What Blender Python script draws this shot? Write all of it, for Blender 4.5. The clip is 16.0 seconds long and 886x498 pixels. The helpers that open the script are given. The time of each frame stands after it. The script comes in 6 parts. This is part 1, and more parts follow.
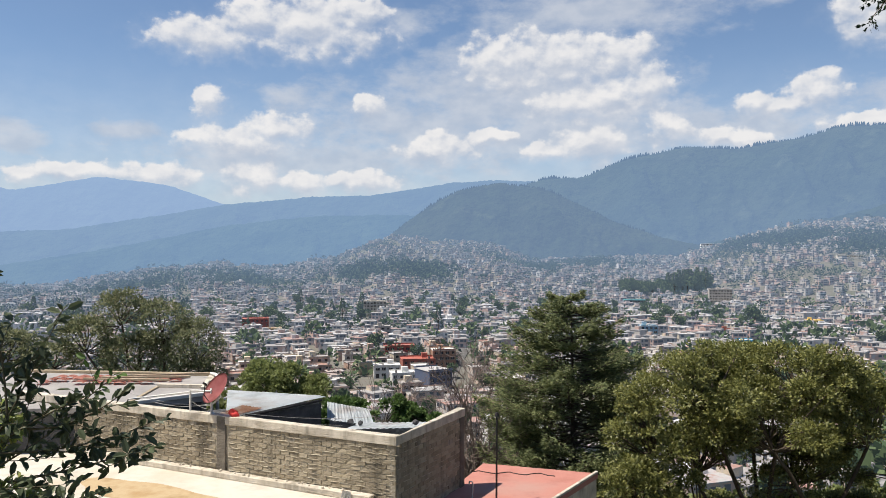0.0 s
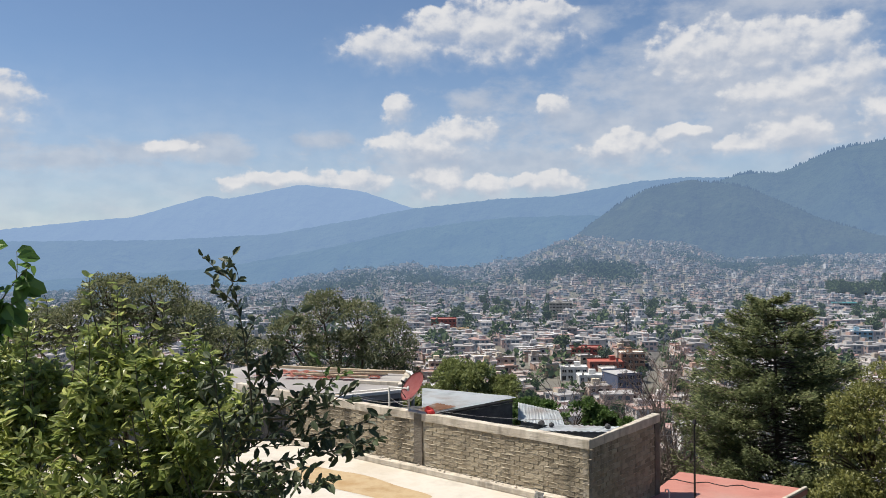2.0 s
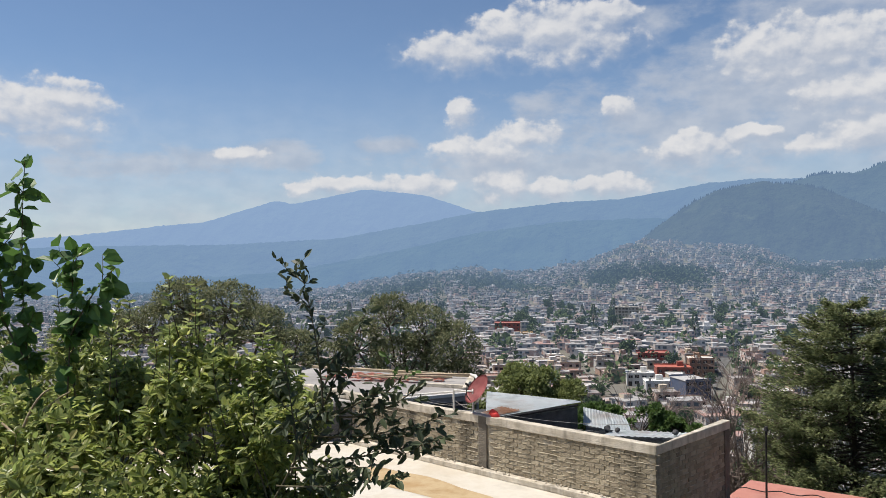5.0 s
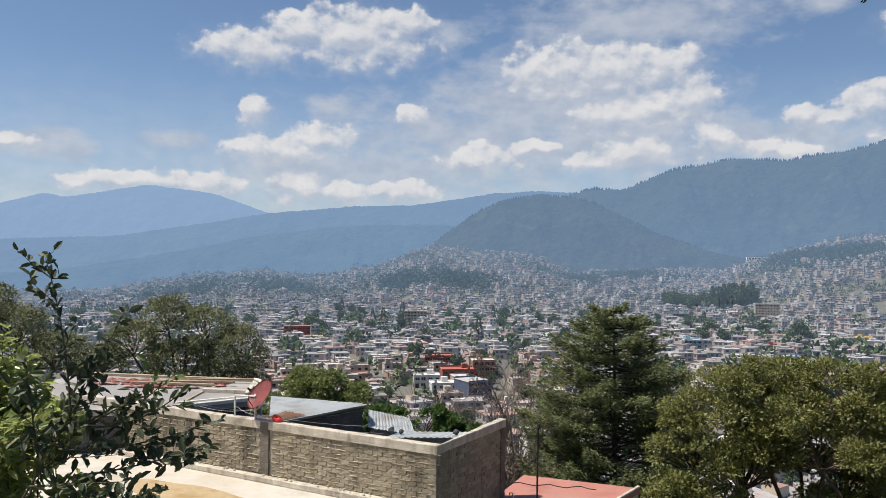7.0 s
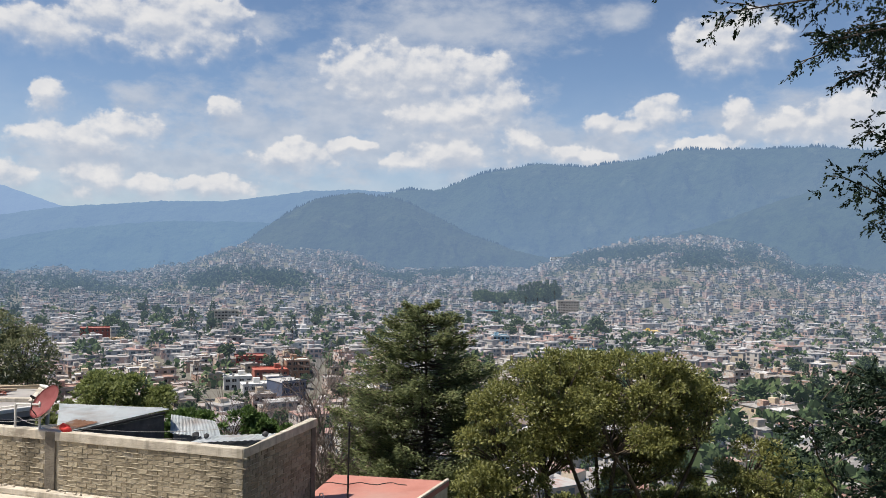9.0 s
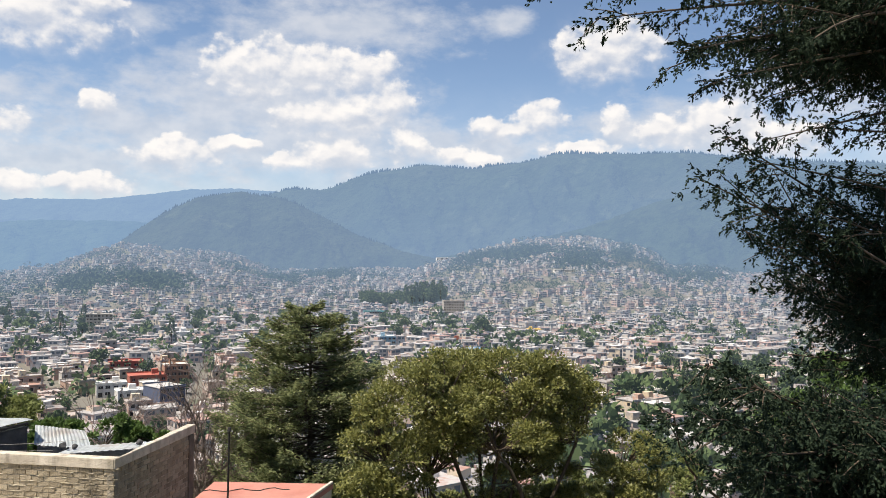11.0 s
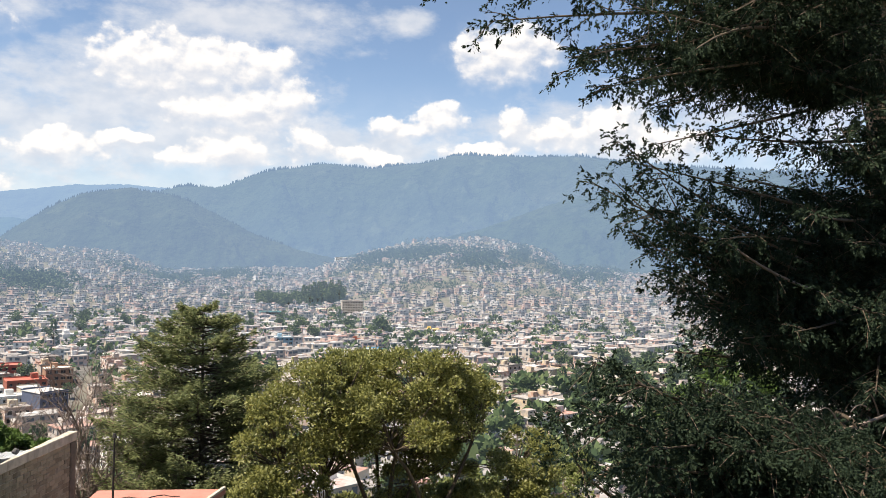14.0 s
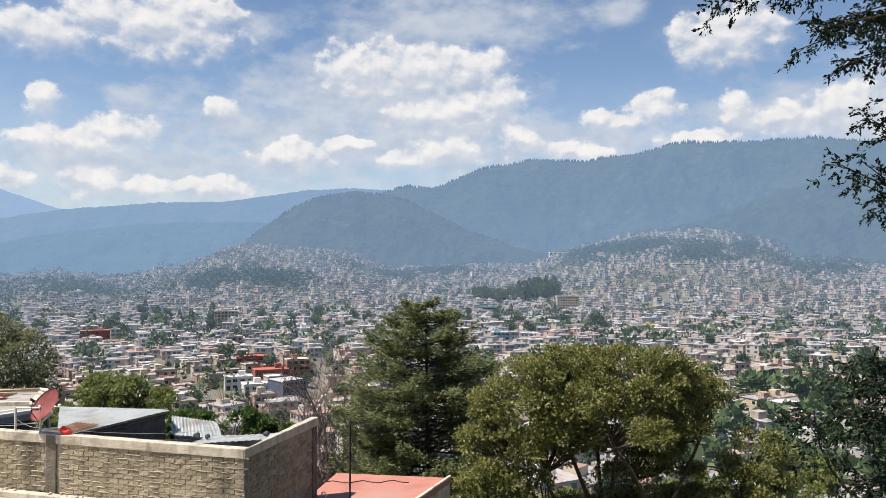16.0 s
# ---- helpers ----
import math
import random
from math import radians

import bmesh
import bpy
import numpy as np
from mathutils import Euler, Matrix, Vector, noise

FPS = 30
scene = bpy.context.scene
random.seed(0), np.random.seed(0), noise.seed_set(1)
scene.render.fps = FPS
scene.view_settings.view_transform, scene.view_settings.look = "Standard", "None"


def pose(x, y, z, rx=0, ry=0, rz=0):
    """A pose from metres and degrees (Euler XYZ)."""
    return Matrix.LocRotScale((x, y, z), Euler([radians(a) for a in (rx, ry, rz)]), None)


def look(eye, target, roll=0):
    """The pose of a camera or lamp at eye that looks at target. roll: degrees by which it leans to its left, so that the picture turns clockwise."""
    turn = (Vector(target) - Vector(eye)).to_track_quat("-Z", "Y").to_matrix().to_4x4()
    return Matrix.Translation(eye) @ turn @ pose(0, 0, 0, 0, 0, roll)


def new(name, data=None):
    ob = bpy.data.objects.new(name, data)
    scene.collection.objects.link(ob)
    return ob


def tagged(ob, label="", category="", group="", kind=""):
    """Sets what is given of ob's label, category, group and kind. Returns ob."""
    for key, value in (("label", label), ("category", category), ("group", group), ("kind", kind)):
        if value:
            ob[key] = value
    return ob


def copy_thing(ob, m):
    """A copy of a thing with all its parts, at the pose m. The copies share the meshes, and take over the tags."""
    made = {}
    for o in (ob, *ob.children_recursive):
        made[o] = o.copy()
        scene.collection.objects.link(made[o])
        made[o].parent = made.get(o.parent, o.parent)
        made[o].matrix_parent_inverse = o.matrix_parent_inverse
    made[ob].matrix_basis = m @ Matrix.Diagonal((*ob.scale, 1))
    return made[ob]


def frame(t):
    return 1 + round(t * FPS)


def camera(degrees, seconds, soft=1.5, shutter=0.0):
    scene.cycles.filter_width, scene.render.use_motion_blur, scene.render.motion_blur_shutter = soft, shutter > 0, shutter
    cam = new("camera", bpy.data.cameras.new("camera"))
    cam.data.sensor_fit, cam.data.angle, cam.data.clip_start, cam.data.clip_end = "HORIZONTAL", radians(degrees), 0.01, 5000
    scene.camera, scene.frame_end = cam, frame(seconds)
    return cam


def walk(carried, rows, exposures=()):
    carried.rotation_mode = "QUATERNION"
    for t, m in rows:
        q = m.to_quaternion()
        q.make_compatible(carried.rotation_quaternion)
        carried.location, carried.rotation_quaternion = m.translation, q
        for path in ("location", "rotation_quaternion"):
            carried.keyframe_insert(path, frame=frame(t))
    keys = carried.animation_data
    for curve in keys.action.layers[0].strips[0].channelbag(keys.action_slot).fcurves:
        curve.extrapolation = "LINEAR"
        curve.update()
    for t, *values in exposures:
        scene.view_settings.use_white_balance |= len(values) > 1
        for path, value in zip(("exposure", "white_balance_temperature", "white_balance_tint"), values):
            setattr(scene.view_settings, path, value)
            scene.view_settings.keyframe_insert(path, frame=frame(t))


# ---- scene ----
cam = camera(57.6, 16.0, soft=0.85)
PATH = [
    (0, (-0.317, -0.582, -0.092), (-0.284, 1.418, -0.091), -0.0),
    (0.5, (-0.354, -0.599, -0.085), (-0.45, 1.399, -0.085), -0.1),
    (1, (-0.377, -0.63, -0.073), (-0.577, 1.36, -0.072), -0.2),
    (1.5, (-0.407, -0.682, -0.069), (-0.71, 1.295, -0.065), -0.4),
    (2, (-0.438, -0.732, -0.059), (-0.859, 1.223, -0.053), -0.5),
    (2.5, (-0.486, -0.756, -0.063), (-1.022, 1.171, -0.051), -0.6),
    (3, (-0.519, -0.755, -0.067), (-1.146, 1.144, -0.052), -0.7),
    (5.5, (-0.412, -0.834, -0.069), (-0.934, 1.097, -0.05), -0.5),
    (6, (-0.404, -0.797, -0.07), (-0.779, 1.168, -0.049), 0.0),
    (6.5, (-0.403, -0.74, -0.084), (-0.612, 1.249, -0.061), 0.5),
    (7, (-0.367, -0.657, -0.1), (-0.436, 1.342, -0.074), 0.7),
    (7.5, (-0.338, -0.562, -0.111), (-0.247, 1.436, -0.084), 0.9),
    (8, (-0.301, -0.475, -0.14), (-0.063, 1.51, -0.11), 0.9),
    (8.5, (-0.278, -0.453, -0.144), (0.032, 1.523, -0.115), 0.9),
    (9, (-0.275, -0.459, -0.146), (0.109, 1.504, -0.117), 1.0),
    (11.5, (-0.199, -0.442, -0.151), (0.509, 1.428, -0.115), 0.8),
    (12, (-0.19, -0.447, -0.149), (0.576, 1.4, -0.112), 0.8),
    (12.5, (-0.176, -0.451, -0.149), (0.673, 1.359, -0.111), 1.0),
    (13, (-0.17, -0.459, -0.153), (0.711, 1.336, -0.111), 1.3),
    (13.5, (-0.172, -0.457, -0.153), (0.717, 1.334, -0.11), 1.2),
    (14, (-0.178, -0.433, -0.152), (0.707, 1.36, -0.113), 1.1),
    (14.5, (-0.178, -0.415, -0.156), (0.625, 1.416, -0.119), 1.1),
    (15, (-0.204, -0.413, -0.157), (0.463, 1.472, -0.125), 0.8),
    (15.5, (-0.239, -0.42, -0.159), (0.266, 1.515, -0.133), 0.4),
    (16, (-0.259, -0.429, -0.156), (0.128, 1.533, -0.134), 0.1),
]
EXPOSURES = [(0, 0.44, 6650, 10), (3, 0.24, 6500, 10), (5.5, 0.24, 6500, 10), (7, 0.26, 6550, 10), (9, 0.34, 6600, 10), (11.5, 0.74, 7050, 11), (12.5, 0.84, 7200, 11), (14, 0.90, 7250, 11), (15, 0.78, 7100, 11), (16, 0.54, 6750, 10)]
walk(cam, [(t, look(eye, target, roll)) for t, eye, target, roll in PATH], EXPOSURES)

# ---- world, sun ----
SUN = Vector((-0.44, -0.06, 0.89)).normalized()
sun_data = bpy.data.lights.new("sun", "SUN")
sun_data.energy, sun_data.angle, sun_data.color = 5.0, radians(0.55), (1.0, 0.94, 0.85)
sun_lamp = new("sun", sun_data)
sun_lamp.matrix_world = look((0, 0, 60), Vector((0, 0, 60)) - SUN)

# clouds: azimuth, elevation, half width, half height in degrees
CUMULUS = [
    (-8.0, 15.3, 4.56, 1.79), (-15.6, 14.2, 3.27, 1.08), (-12.2, 15.6, 1.96, 0.98), (-4.8, 16.2, 1.6, 0.8), (5.6, 13.1, 3.0, 1.76), (9.6, 13.0, 4.57, 1.51),
    (13.8, 13.3, 1.76, 1.17), (11.1, 10.0, 3.76, 1.19), (15.2, 11.2, 1.75, 1.36), (13.1, 10.5, 3.14, 1.18), (23.6, 9.4, 2.04, 0.67), (25.7, 10.2, 1.64, 0.91),
    (29.0, 14.3, 1.77, 1.35), (-15.2, 10.1, 1.16, 0.77), (-10.7, 8.5, 2.16, 0.98), (-13.4, 7.5, 3.11, 0.97), (-16.3, 7.6, 1.15, 0.58), (-4.4, 10.2, 1.08, 0.6),
    (-12.4, 5.1, 1.76, 0.98), (-9.1, 4.6, 1.66, 0.71), (-6.4, 5.0, 1.08, 0.56), (-4.4, 4.8, 2.4, 0.72), (-24.0, 5.0, 2.73, 0.66), (-26.6, 4.8, 1.07, 0.43),
    (-18.5, 4.9, 2.27, 0.95), (16.5, 8.4, 1.35, 0.97), (20.8, 7.4, 2.27, 0.57), (4.4, 8.0, 1.6, 0.48), (8.0, 6.9, 1.59, 0.6), (11.5, 7.5, 2.37, 0.87),
    (0.8, 7.2, 2.81, 0.88), (-43.6, 9.5, 4.18, 1.53), (-41.3, 10.4, 1.85, 0.92), (-45.8, 9.0, 1.78, 1.07), (-30.7, 7.2, 1.76, 0.47), (30.6, 14.8, 3.12, 1.6),
    (22.3, 9.5, 1.4, 0.72), (25.9, 10.2, 1.81, 0.8), (31.0, 10.1, 1.2, 0.96), (37.9, 9.6, 2.56, 1.26), (34.3, 9.1, 1.99, 0.99), (41.7, 8.3, 2.71, 1.24),
    (29.0, 7.9, 2.49, 0.64),
]
SOFT_CLOUDS = [
    (11.5, 16.2, 6.71, 1.66), (-1.3, 15.4, 1.2, 0.72), (-10.1, 10.3, 1.66, 0.79), (-0.4, 8.6, 9.23, 2.41), (-26.6, 6.8, 2.49, 1.07), (-20.3, 7.9, 2.25, 0.52),
    (9.6, 8.0, 10.32, 1.99), (-8.0, 6.0, 13.09, 1.59), (20.8, 8.1, 7.55, 1.13), (5.6, 10.8, 8.01, 2.4), (-42.9, 7.6, 2.19, 0.44), (-38.8, 6.2, 4.14, 1.2),
    (-30.7, 6.9, 5.88, 0.94), (-46.5, 4.1, 1.06, 0.5), (46.1, 12.7, 6.42, 2.64), (23.5, 16.7, 1.28, 0.72), (52.9, 11.4, 5.74, 3.23), (36.7, 9.3, 7.9, 1.58),
]


def build_world():
    world = bpy.data.worlds.new("sky")
    scene.world = world
    world.use_nodes = True
    nt = world.node_tree
    nt.nodes.clear()

    def node(kind, operation=None, interpolation_type=None):
        n = nt.nodes.new(kind)
        if operation:
            n.operation = operation
        if interpolation_type:
            n.interpolation_type = interpolation_type
        return n

    def join(a, b):
        nt.links.new(a, b)

    def feed(n, values):
        for k, v in enumerate(values):
            if isinstance(v, (int, float, tuple)):
                n.inputs[k].default_value = v
            elif v is not None:
                join(v, n.inputs[k])

    def maths(op, *values):
        n = node("ShaderNodeMath", op)
        feed(n, values)
        return n.outputs[0]

    def vec(op, *values):
        n = node("ShaderNodeVectorMath", op)
        feed(n, values)
        return n.outputs["Value"] if op == "LENGTH" else n.outputs[0]

    def step(value, lo, hi, top=1.0):
        n = node("ShaderNodeMapRange", interpolation_type="SMOOTHSTEP")
        n.inputs["From Min"].default_value, n.inputs["From Max"].default_value, n.inputs["To Max"].default_value = lo, hi, top
        join(value, n.inputs["Value"])
        return n.outputs[0]

    def noise_tex(at, scale, detail, rough, stretch=1.0, output=0):
        n = node("ShaderNodeTexNoise")
        n.inputs["Scale"].default_value, n.inputs["Detail"].default_value, n.inputs["Roughness"].default_value = scale, detail, rough
        join(vec("MULTIPLY", at, (1.0, stretch, 1.0)), n.inputs["Vector"])
        return n.outputs[output]

    sky = node("ShaderNodeTexSky")
    sky.sky_type = "NISHITA"
    sky.sun_disc = False
    sky.sun_elevation = math.asin(SUN.z)
    sky.sun_rotation = math.atan2(SUN.x, SUN.y)
    sky.altitude, sky.air_density, sky.dust_density, sky.ozone_density = 2400, 1.15, 0.28, 3.5
    coord = node("ShaderNodeTexCoord")
    sep = node("ShaderNodeSeparateXYZ")
    join(coord.outputs["Generated"], sep.inputs[0])
    az = maths("MULTIPLY", maths("ARCTAN2", sep.outputs[0], sep.outputs[1]), 57.2958)
    el = maths("MULTIPLY", maths("ARCSINE", sep.outputs[2]), 57.2958)
    comb = node("ShaderNodeCombineXYZ")
    join(az, comb.inputs[0])
    join(el, comb.inputs[1])
    place = comb.outputs[0]

    def field(at, ellipses, flat, blend):
        """Highest inside the ellipses, with flattened undersides."""
        total = None
        for a, e, w, h in ellipses:
            d = vec("MULTIPLY", vec("SUBTRACT", at, (a, e, 0.0)), (0.80 / w, 0.74 / h, 0.0))
            d = vec("MAXIMUM", d, vec("MULTIPLY", d, (-1.0, -flat, 0.0)))
            one = maths("SUBTRACT", 1.0, vec("LENGTH", d))
            total = one if total is None else maths("SMOOTH_MAX", total, one, blend)
        return total

    def cumulus(at):
        bend = vec("SUBTRACT", noise_tex(at, 0.42, 5, 0.55, 1.0, "Color"), (0.5, 0.5, 0.5))
        bent = vec("MULTIPLY_ADD", bend, (2.3, 1.7, 0.0), at)
        billow = maths("SUBTRACT", noise_tex(at, 0.75, 6, 0.5, 1.25), 0.5)
        return maths("MULTIPLY_ADD", billow, 1.45, maths("MAXIMUM", field(bent, CUMULUS, 1.0, 0.3), -1.2))

    dens = cumulus(place)
    above = cumulus(vec("ADD", place, (-0.22, 0.5, 0.0)))
    relief = maths("SUBTRACT", dens, above)
    lit = step(relief, -0.42, 0.55)
    # edges are crisp on the sunlit tops and soft below
    crisp = step(dens, -0.03, 0.30, 0.96)
    loose = step(dens, -0.45, 0.95, 0.9)
    puff = maths("ADD", maths("MULTIPLY", crisp, lit), maths("MULTIPLY", loose, maths("SUBTRACT", 1.0, lit)))
    # thin spread-out cloud between the heaps and low over the ridges
    wisp = noise_tex(place, 0.30, 7, 0.6, 1.9)
    spread = maths("MULTIPLY_ADD", maths("SUBTRACT", wisp, 0.5), 2.6, maths("MAXIMUM", field(place, SOFT_CLOUDS, 1.0, 0.3), -0.8))
    sheet = step(spread, -0.5, 0.85, 0.80)
    veil = maths("ADD", maths("MULTIPLY", step(el, 14.0, 2.0, 0.66), maths("ADD", 0.35, wisp)), 0.03)
    sheet = maths("MAXIMUM", sheet, veil)
    thick = noise_tex(place, 0.55, 5, 0.5, 1.6)
    shade = maths("MULTIPLY_ADD", step(thick, 0.3, 0.7), 0.35, maths("MULTIPLY", lit, 0.75))
    tone = node("ShaderNodeMixRGB")
    feed(tone, (shade, (4.3, 4.8, 5.75, 1), (7.3, 7.3, 7.4, 1)))
    grey = node("ShaderNodeMixRGB")
    feed(grey, (step(thick, 0.3, 0.72), (4.2, 4.75, 5.7, 1), (5.3, 5.65, 6.3, 1)))
    low = node("ShaderNodeMixRGB")
    feed(low, (sheet, sky.outputs[0], grey.outputs[0]))
    mix = node("ShaderNodeMixRGB")
    feed(mix, (puff, low.outputs[0], tone.outputs[0]))
    bg = node("ShaderNodeBackground")
    bg.inputs["Strength"].default_value = 0.086
    join(mix.outputs[0], bg.inputs[0])
    out = node("ShaderNodeOutputWorld")
    join(bg.outputs[0], out.inputs[0])


build_world()


# ---- materials ----
def material(name, colours, scale=6.0, rough=0.85, bump=0.3, bump_scale=40.0, metal=0.0, spread="none", thin=0.0, haze_glow=None, coords="Object", stain=None, spec=0.3, streak=None):
    """colours: two or more base colours along a noise; spread: island or object random; thin: share of light let through; stain: (colour, scale, share)."""
    m = bpy.data.materials.new(name)
    m.use_nodes = True
    nt = m.node_tree
    nt.nodes.clear()
    N, Lk = nt.nodes.new, nt.links.new
    out, bsdf = N("ShaderNodeOutputMaterial"), N("ShaderNodeBsdfPrincipled")
    tc = N("ShaderNodeTexCoord")
    noise_n = N("ShaderNodeTexNoise")
    noise_n.inputs["Scale"].default_value, noise_n.inputs["Detail"].default_value, noise_n.inputs["Roughness"].default_value = scale, 6, 0.62
    Lk(tc.outputs[coords], noise_n.inputs["Vector"])
    value = noise_n.outputs[0]
    stretch = N("ShaderNodeMapRange")
    stretch.inputs["From Min"].default_value, stretch.inputs["From Max"].default_value = 0.3, 0.7
    Lk(value, stretch.inputs["Value"])
    value = stretch.outputs[0]
    if spread != "none":
        src = N("ShaderNodeNewGeometry").outputs["Random Per Island"] if spread == "island" else N("ShaderNodeObjectInfo").outputs["Random"]
        add = N("ShaderNodeMath")
        add.operation = "MULTIPLY_ADD"
        add.inputs[1].default_value = 0.16
        Lk(value, add.inputs[0])
        wide = N("ShaderNodeMath")
        wide.operation = "MULTIPLY"
        wide.inputs[1].default_value = 0.86
        Lk(src, wide.inputs[0])
        Lk(wide.outputs[0], add.inputs[2])
        value = add.outputs[0]
    ramp = N("ShaderNodeValToRGB")
    ramp.color_ramp.interpolation = "LINEAR"
    els = ramp.color_ramp.elements
    while len(els) < len(colours):
        els.new(0.5)
    for i, c in enumerate(colours):
        els[i].position = i / (len(colours) - 1)
        els[i].color = (*c, 1)
    Lk(value, ramp.inputs[0])
    colour = ramp.outputs[0]
    if stain:
        sn = N("ShaderNodeTexNoise")
        sn.inputs["Scale"].default_value, sn.inputs["Detail"].default_value = stain[1], 5
        Lk(tc.outputs[coords], sn.inputs["Vector"])
        sr = N("ShaderNodeMapRange")
        sr.inputs["From Min"].default_value, sr.inputs["From Max"].default_value, sr.inputs["To Max"].default_value = 0.5, 0.72, stain[2]
        Lk(sn.outputs[0], sr.inputs["Value"])
        mx = N("ShaderNodeMixRGB")
        mx.inputs[2].default_value = (*stain[0], 1)
        Lk(sr.outputs[0], mx.inputs[0])
        Lk(colour, mx.inputs[1])
        colour = mx.outputs[0]
    if streak:
        mp, sn, sr, mx = N("ShaderNodeMapping"), N("ShaderNodeTexNoise"), N("ShaderNodeMapRange"), N("ShaderNodeMixRGB")
        gp = N("ShaderNodeNewGeometry")
        Lk(gp.outputs["Position"], mp.inputs["Vector"])
        mp.inputs["Scale"].default_value = (streak[1], streak[1], streak[1] * 0.16)
        Lk(mp.outputs[0], sn.inputs["Vector"])
        sn.inputs["Scale"].default_value, sn.inputs["Detail"].default_value = 1.0, 7
        sr.inputs["From Min"].default_value, sr.inputs["From Max"].default_value, sr.inputs["To Max"].default_value = 0.52, 0.72, streak[2]
        Lk(sn.outputs[0], sr.inputs["Value"])
        mx.inputs[2].default_value = (*streak[0], 1)
        Lk(sr.outputs[0], mx.inputs[0])
        Lk(colour, mx.inputs[1])
        colour = mx.outputs[0]
    Lk(colour, bsdf.inputs["Base Color"])
    bsdf.inputs["Roughness"].default_value, bsdf.inputs["Metallic"].default_value = rough, metal
    bsdf.inputs["Specular IOR Level"].default_value = spec
    if bump:
        bn, bp = N("ShaderNodeTexNoise"), N("ShaderNodeBump")
        bn.inputs["Scale"].default_value, bn.inputs["Detail"].default_value = bump_scale, 4
        bp.inputs["Strength"].default_value, bp.inputs["Distance"].default_value = bump, 1.0 / bump_scale
        Lk(tc.outputs[coords], bn.inputs["Vector"])
        Lk(bn.outputs[0], bp.inputs["Height"])
        Lk(bp.outputs[0], bsdf.inputs["Normal"])
    last = bsdf.outputs[0]
    if thin:
        tr, ms = N("ShaderNodeBsdfTranslucent"), N("ShaderNodeMixShader")
        Lk(colour, tr.inputs[0])
        ms.inputs[0].default_value = thin
        Lk(last, ms.inputs[1])
        Lk(tr.outputs[0], ms.inputs[2])
        last = ms.outputs[0]
    if haze_glow:
        # haze painted as emission by distance: (colour, near share, far share, near metres, far metres)
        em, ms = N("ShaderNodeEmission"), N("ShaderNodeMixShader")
        em.inputs[0].default_value = (*haze_glow[0], 1)
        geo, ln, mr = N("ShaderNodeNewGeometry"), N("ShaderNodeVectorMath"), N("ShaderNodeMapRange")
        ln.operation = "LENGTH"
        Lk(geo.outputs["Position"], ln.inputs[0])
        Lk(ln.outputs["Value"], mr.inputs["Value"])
        mr.inputs["From Min"].default_value, mr.inputs["From Max"].default_value = haze_glow[3], haze_glow[4]
        mr.inputs["To Min"].default_value, mr.inputs["To Max"].default_value = haze_glow[1], haze_glow[2]
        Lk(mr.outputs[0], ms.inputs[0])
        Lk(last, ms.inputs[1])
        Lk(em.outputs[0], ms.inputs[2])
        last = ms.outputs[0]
    Lk(last, out.inputs["Surface"])
    return m


# haze colour that valley ground, town trees and far houses are made to emit
AIR_HAZE = (0.235, 0.325, 0.46)
M = {}
M["ground"] = material("ground", [(0.07, 0.075, 0.03), (0.11, 0.10, 0.05), (0.15, 0.13, 0.085)], 0.35, 0.95, 0.5, 6.0)
M["valley"] = material("valley", [(0.10, 0.10, 0.08), (0.16, 0.15, 0.13), (0.07, 0.09, 0.05)], 0.03, 0.95, 0.0, haze_glow=(AIR_HAZE, 0.0, 0.5, 500, 2300))
# forested heights: most of their blue is haze put into emission
M["forest_a"] = material("forest_far", [(0.02, 0.035, 0.02), (0.07, 0.10, 0.05)], 0.006, 1.0, 1.0, 0.012, haze_glow=((0.25, 0.365, 0.56), 0.84, 0.87, 3900, 4700))
M["forest_b"] = material("forest_mid", [(0.015, 0.030, 0.015), (0.07, 0.10, 0.045)], 0.006, 1.0, 1.0, 0.02, haze_glow=((0.20, 0.31, 0.49), 0.76, 0.80, 3000, 4300))
M["forest_b2"] = material("forest_spur", [(0.012, 0.028, 0.012), (0.07, 0.10, 0.045)], 0.007, 1.0, 1.0, 0.025, haze_glow=((0.175, 0.285, 0.455), 0.74, 0.76, 2400, 3400))
M["forest_d"] = material("forest_ridge", [(0.010, 0.022, 0.010), (0.05, 0.075, 0.032), (0.022, 0.038, 0.016), (0.085, 0.11, 0.055)], 0.007, 1.0, 1.0, 0.035, haze_glow=((0.160, 0.250, 0.395), 0.80, 0.70, 2300, 3600), stain=((0.11, 0.12, 0.07), 0.0028, 0.35))
M["forest_c"] = material("forest_hill", [(0.008, 0.018, 0.008), (0.045, 0.068, 0.028), (0.018, 0.032, 0.014), (0.075, 0.10, 0.045)], 0.010, 1.0, 1.0, 0.055, haze_glow=((0.150, 0.228, 0.355), 0.72, 0.72, 1850, 2700), stain=((0.12, 0.14, 0.06), 0.005, 0.4))
M["forest_e"] = material("forest_shoulder", [(0.010, 0.020, 0.010), (0.05, 0.075, 0.03), (0.02, 0.034, 0.014), (0.08, 0.105, 0.05)], 0.010, 1.0, 1.0, 0.05, haze_glow=((0.15, 0.235, 0.37), 0.66, 0.70, 1850, 2700), stain=((0.11, 0.12, 0.06), 0.004, 0.35))
M["bark"] = material("bark", [(0.06, 0.045, 0.03), (0.13, 0.10, 0.075)], 9, 0.95, 0.8, 30)
M["bark_pale"] = material("bark_pale", [(0.15, 0.115, 0.10), (0.26, 0.205, 0.18)], 9, 0.95, 0.6, 30)
M["stem"] = material("stem", [(0.07, 0.06, 0.035), (0.14, 0.12, 0.07)], 20, 0.8, 0.3, 60)
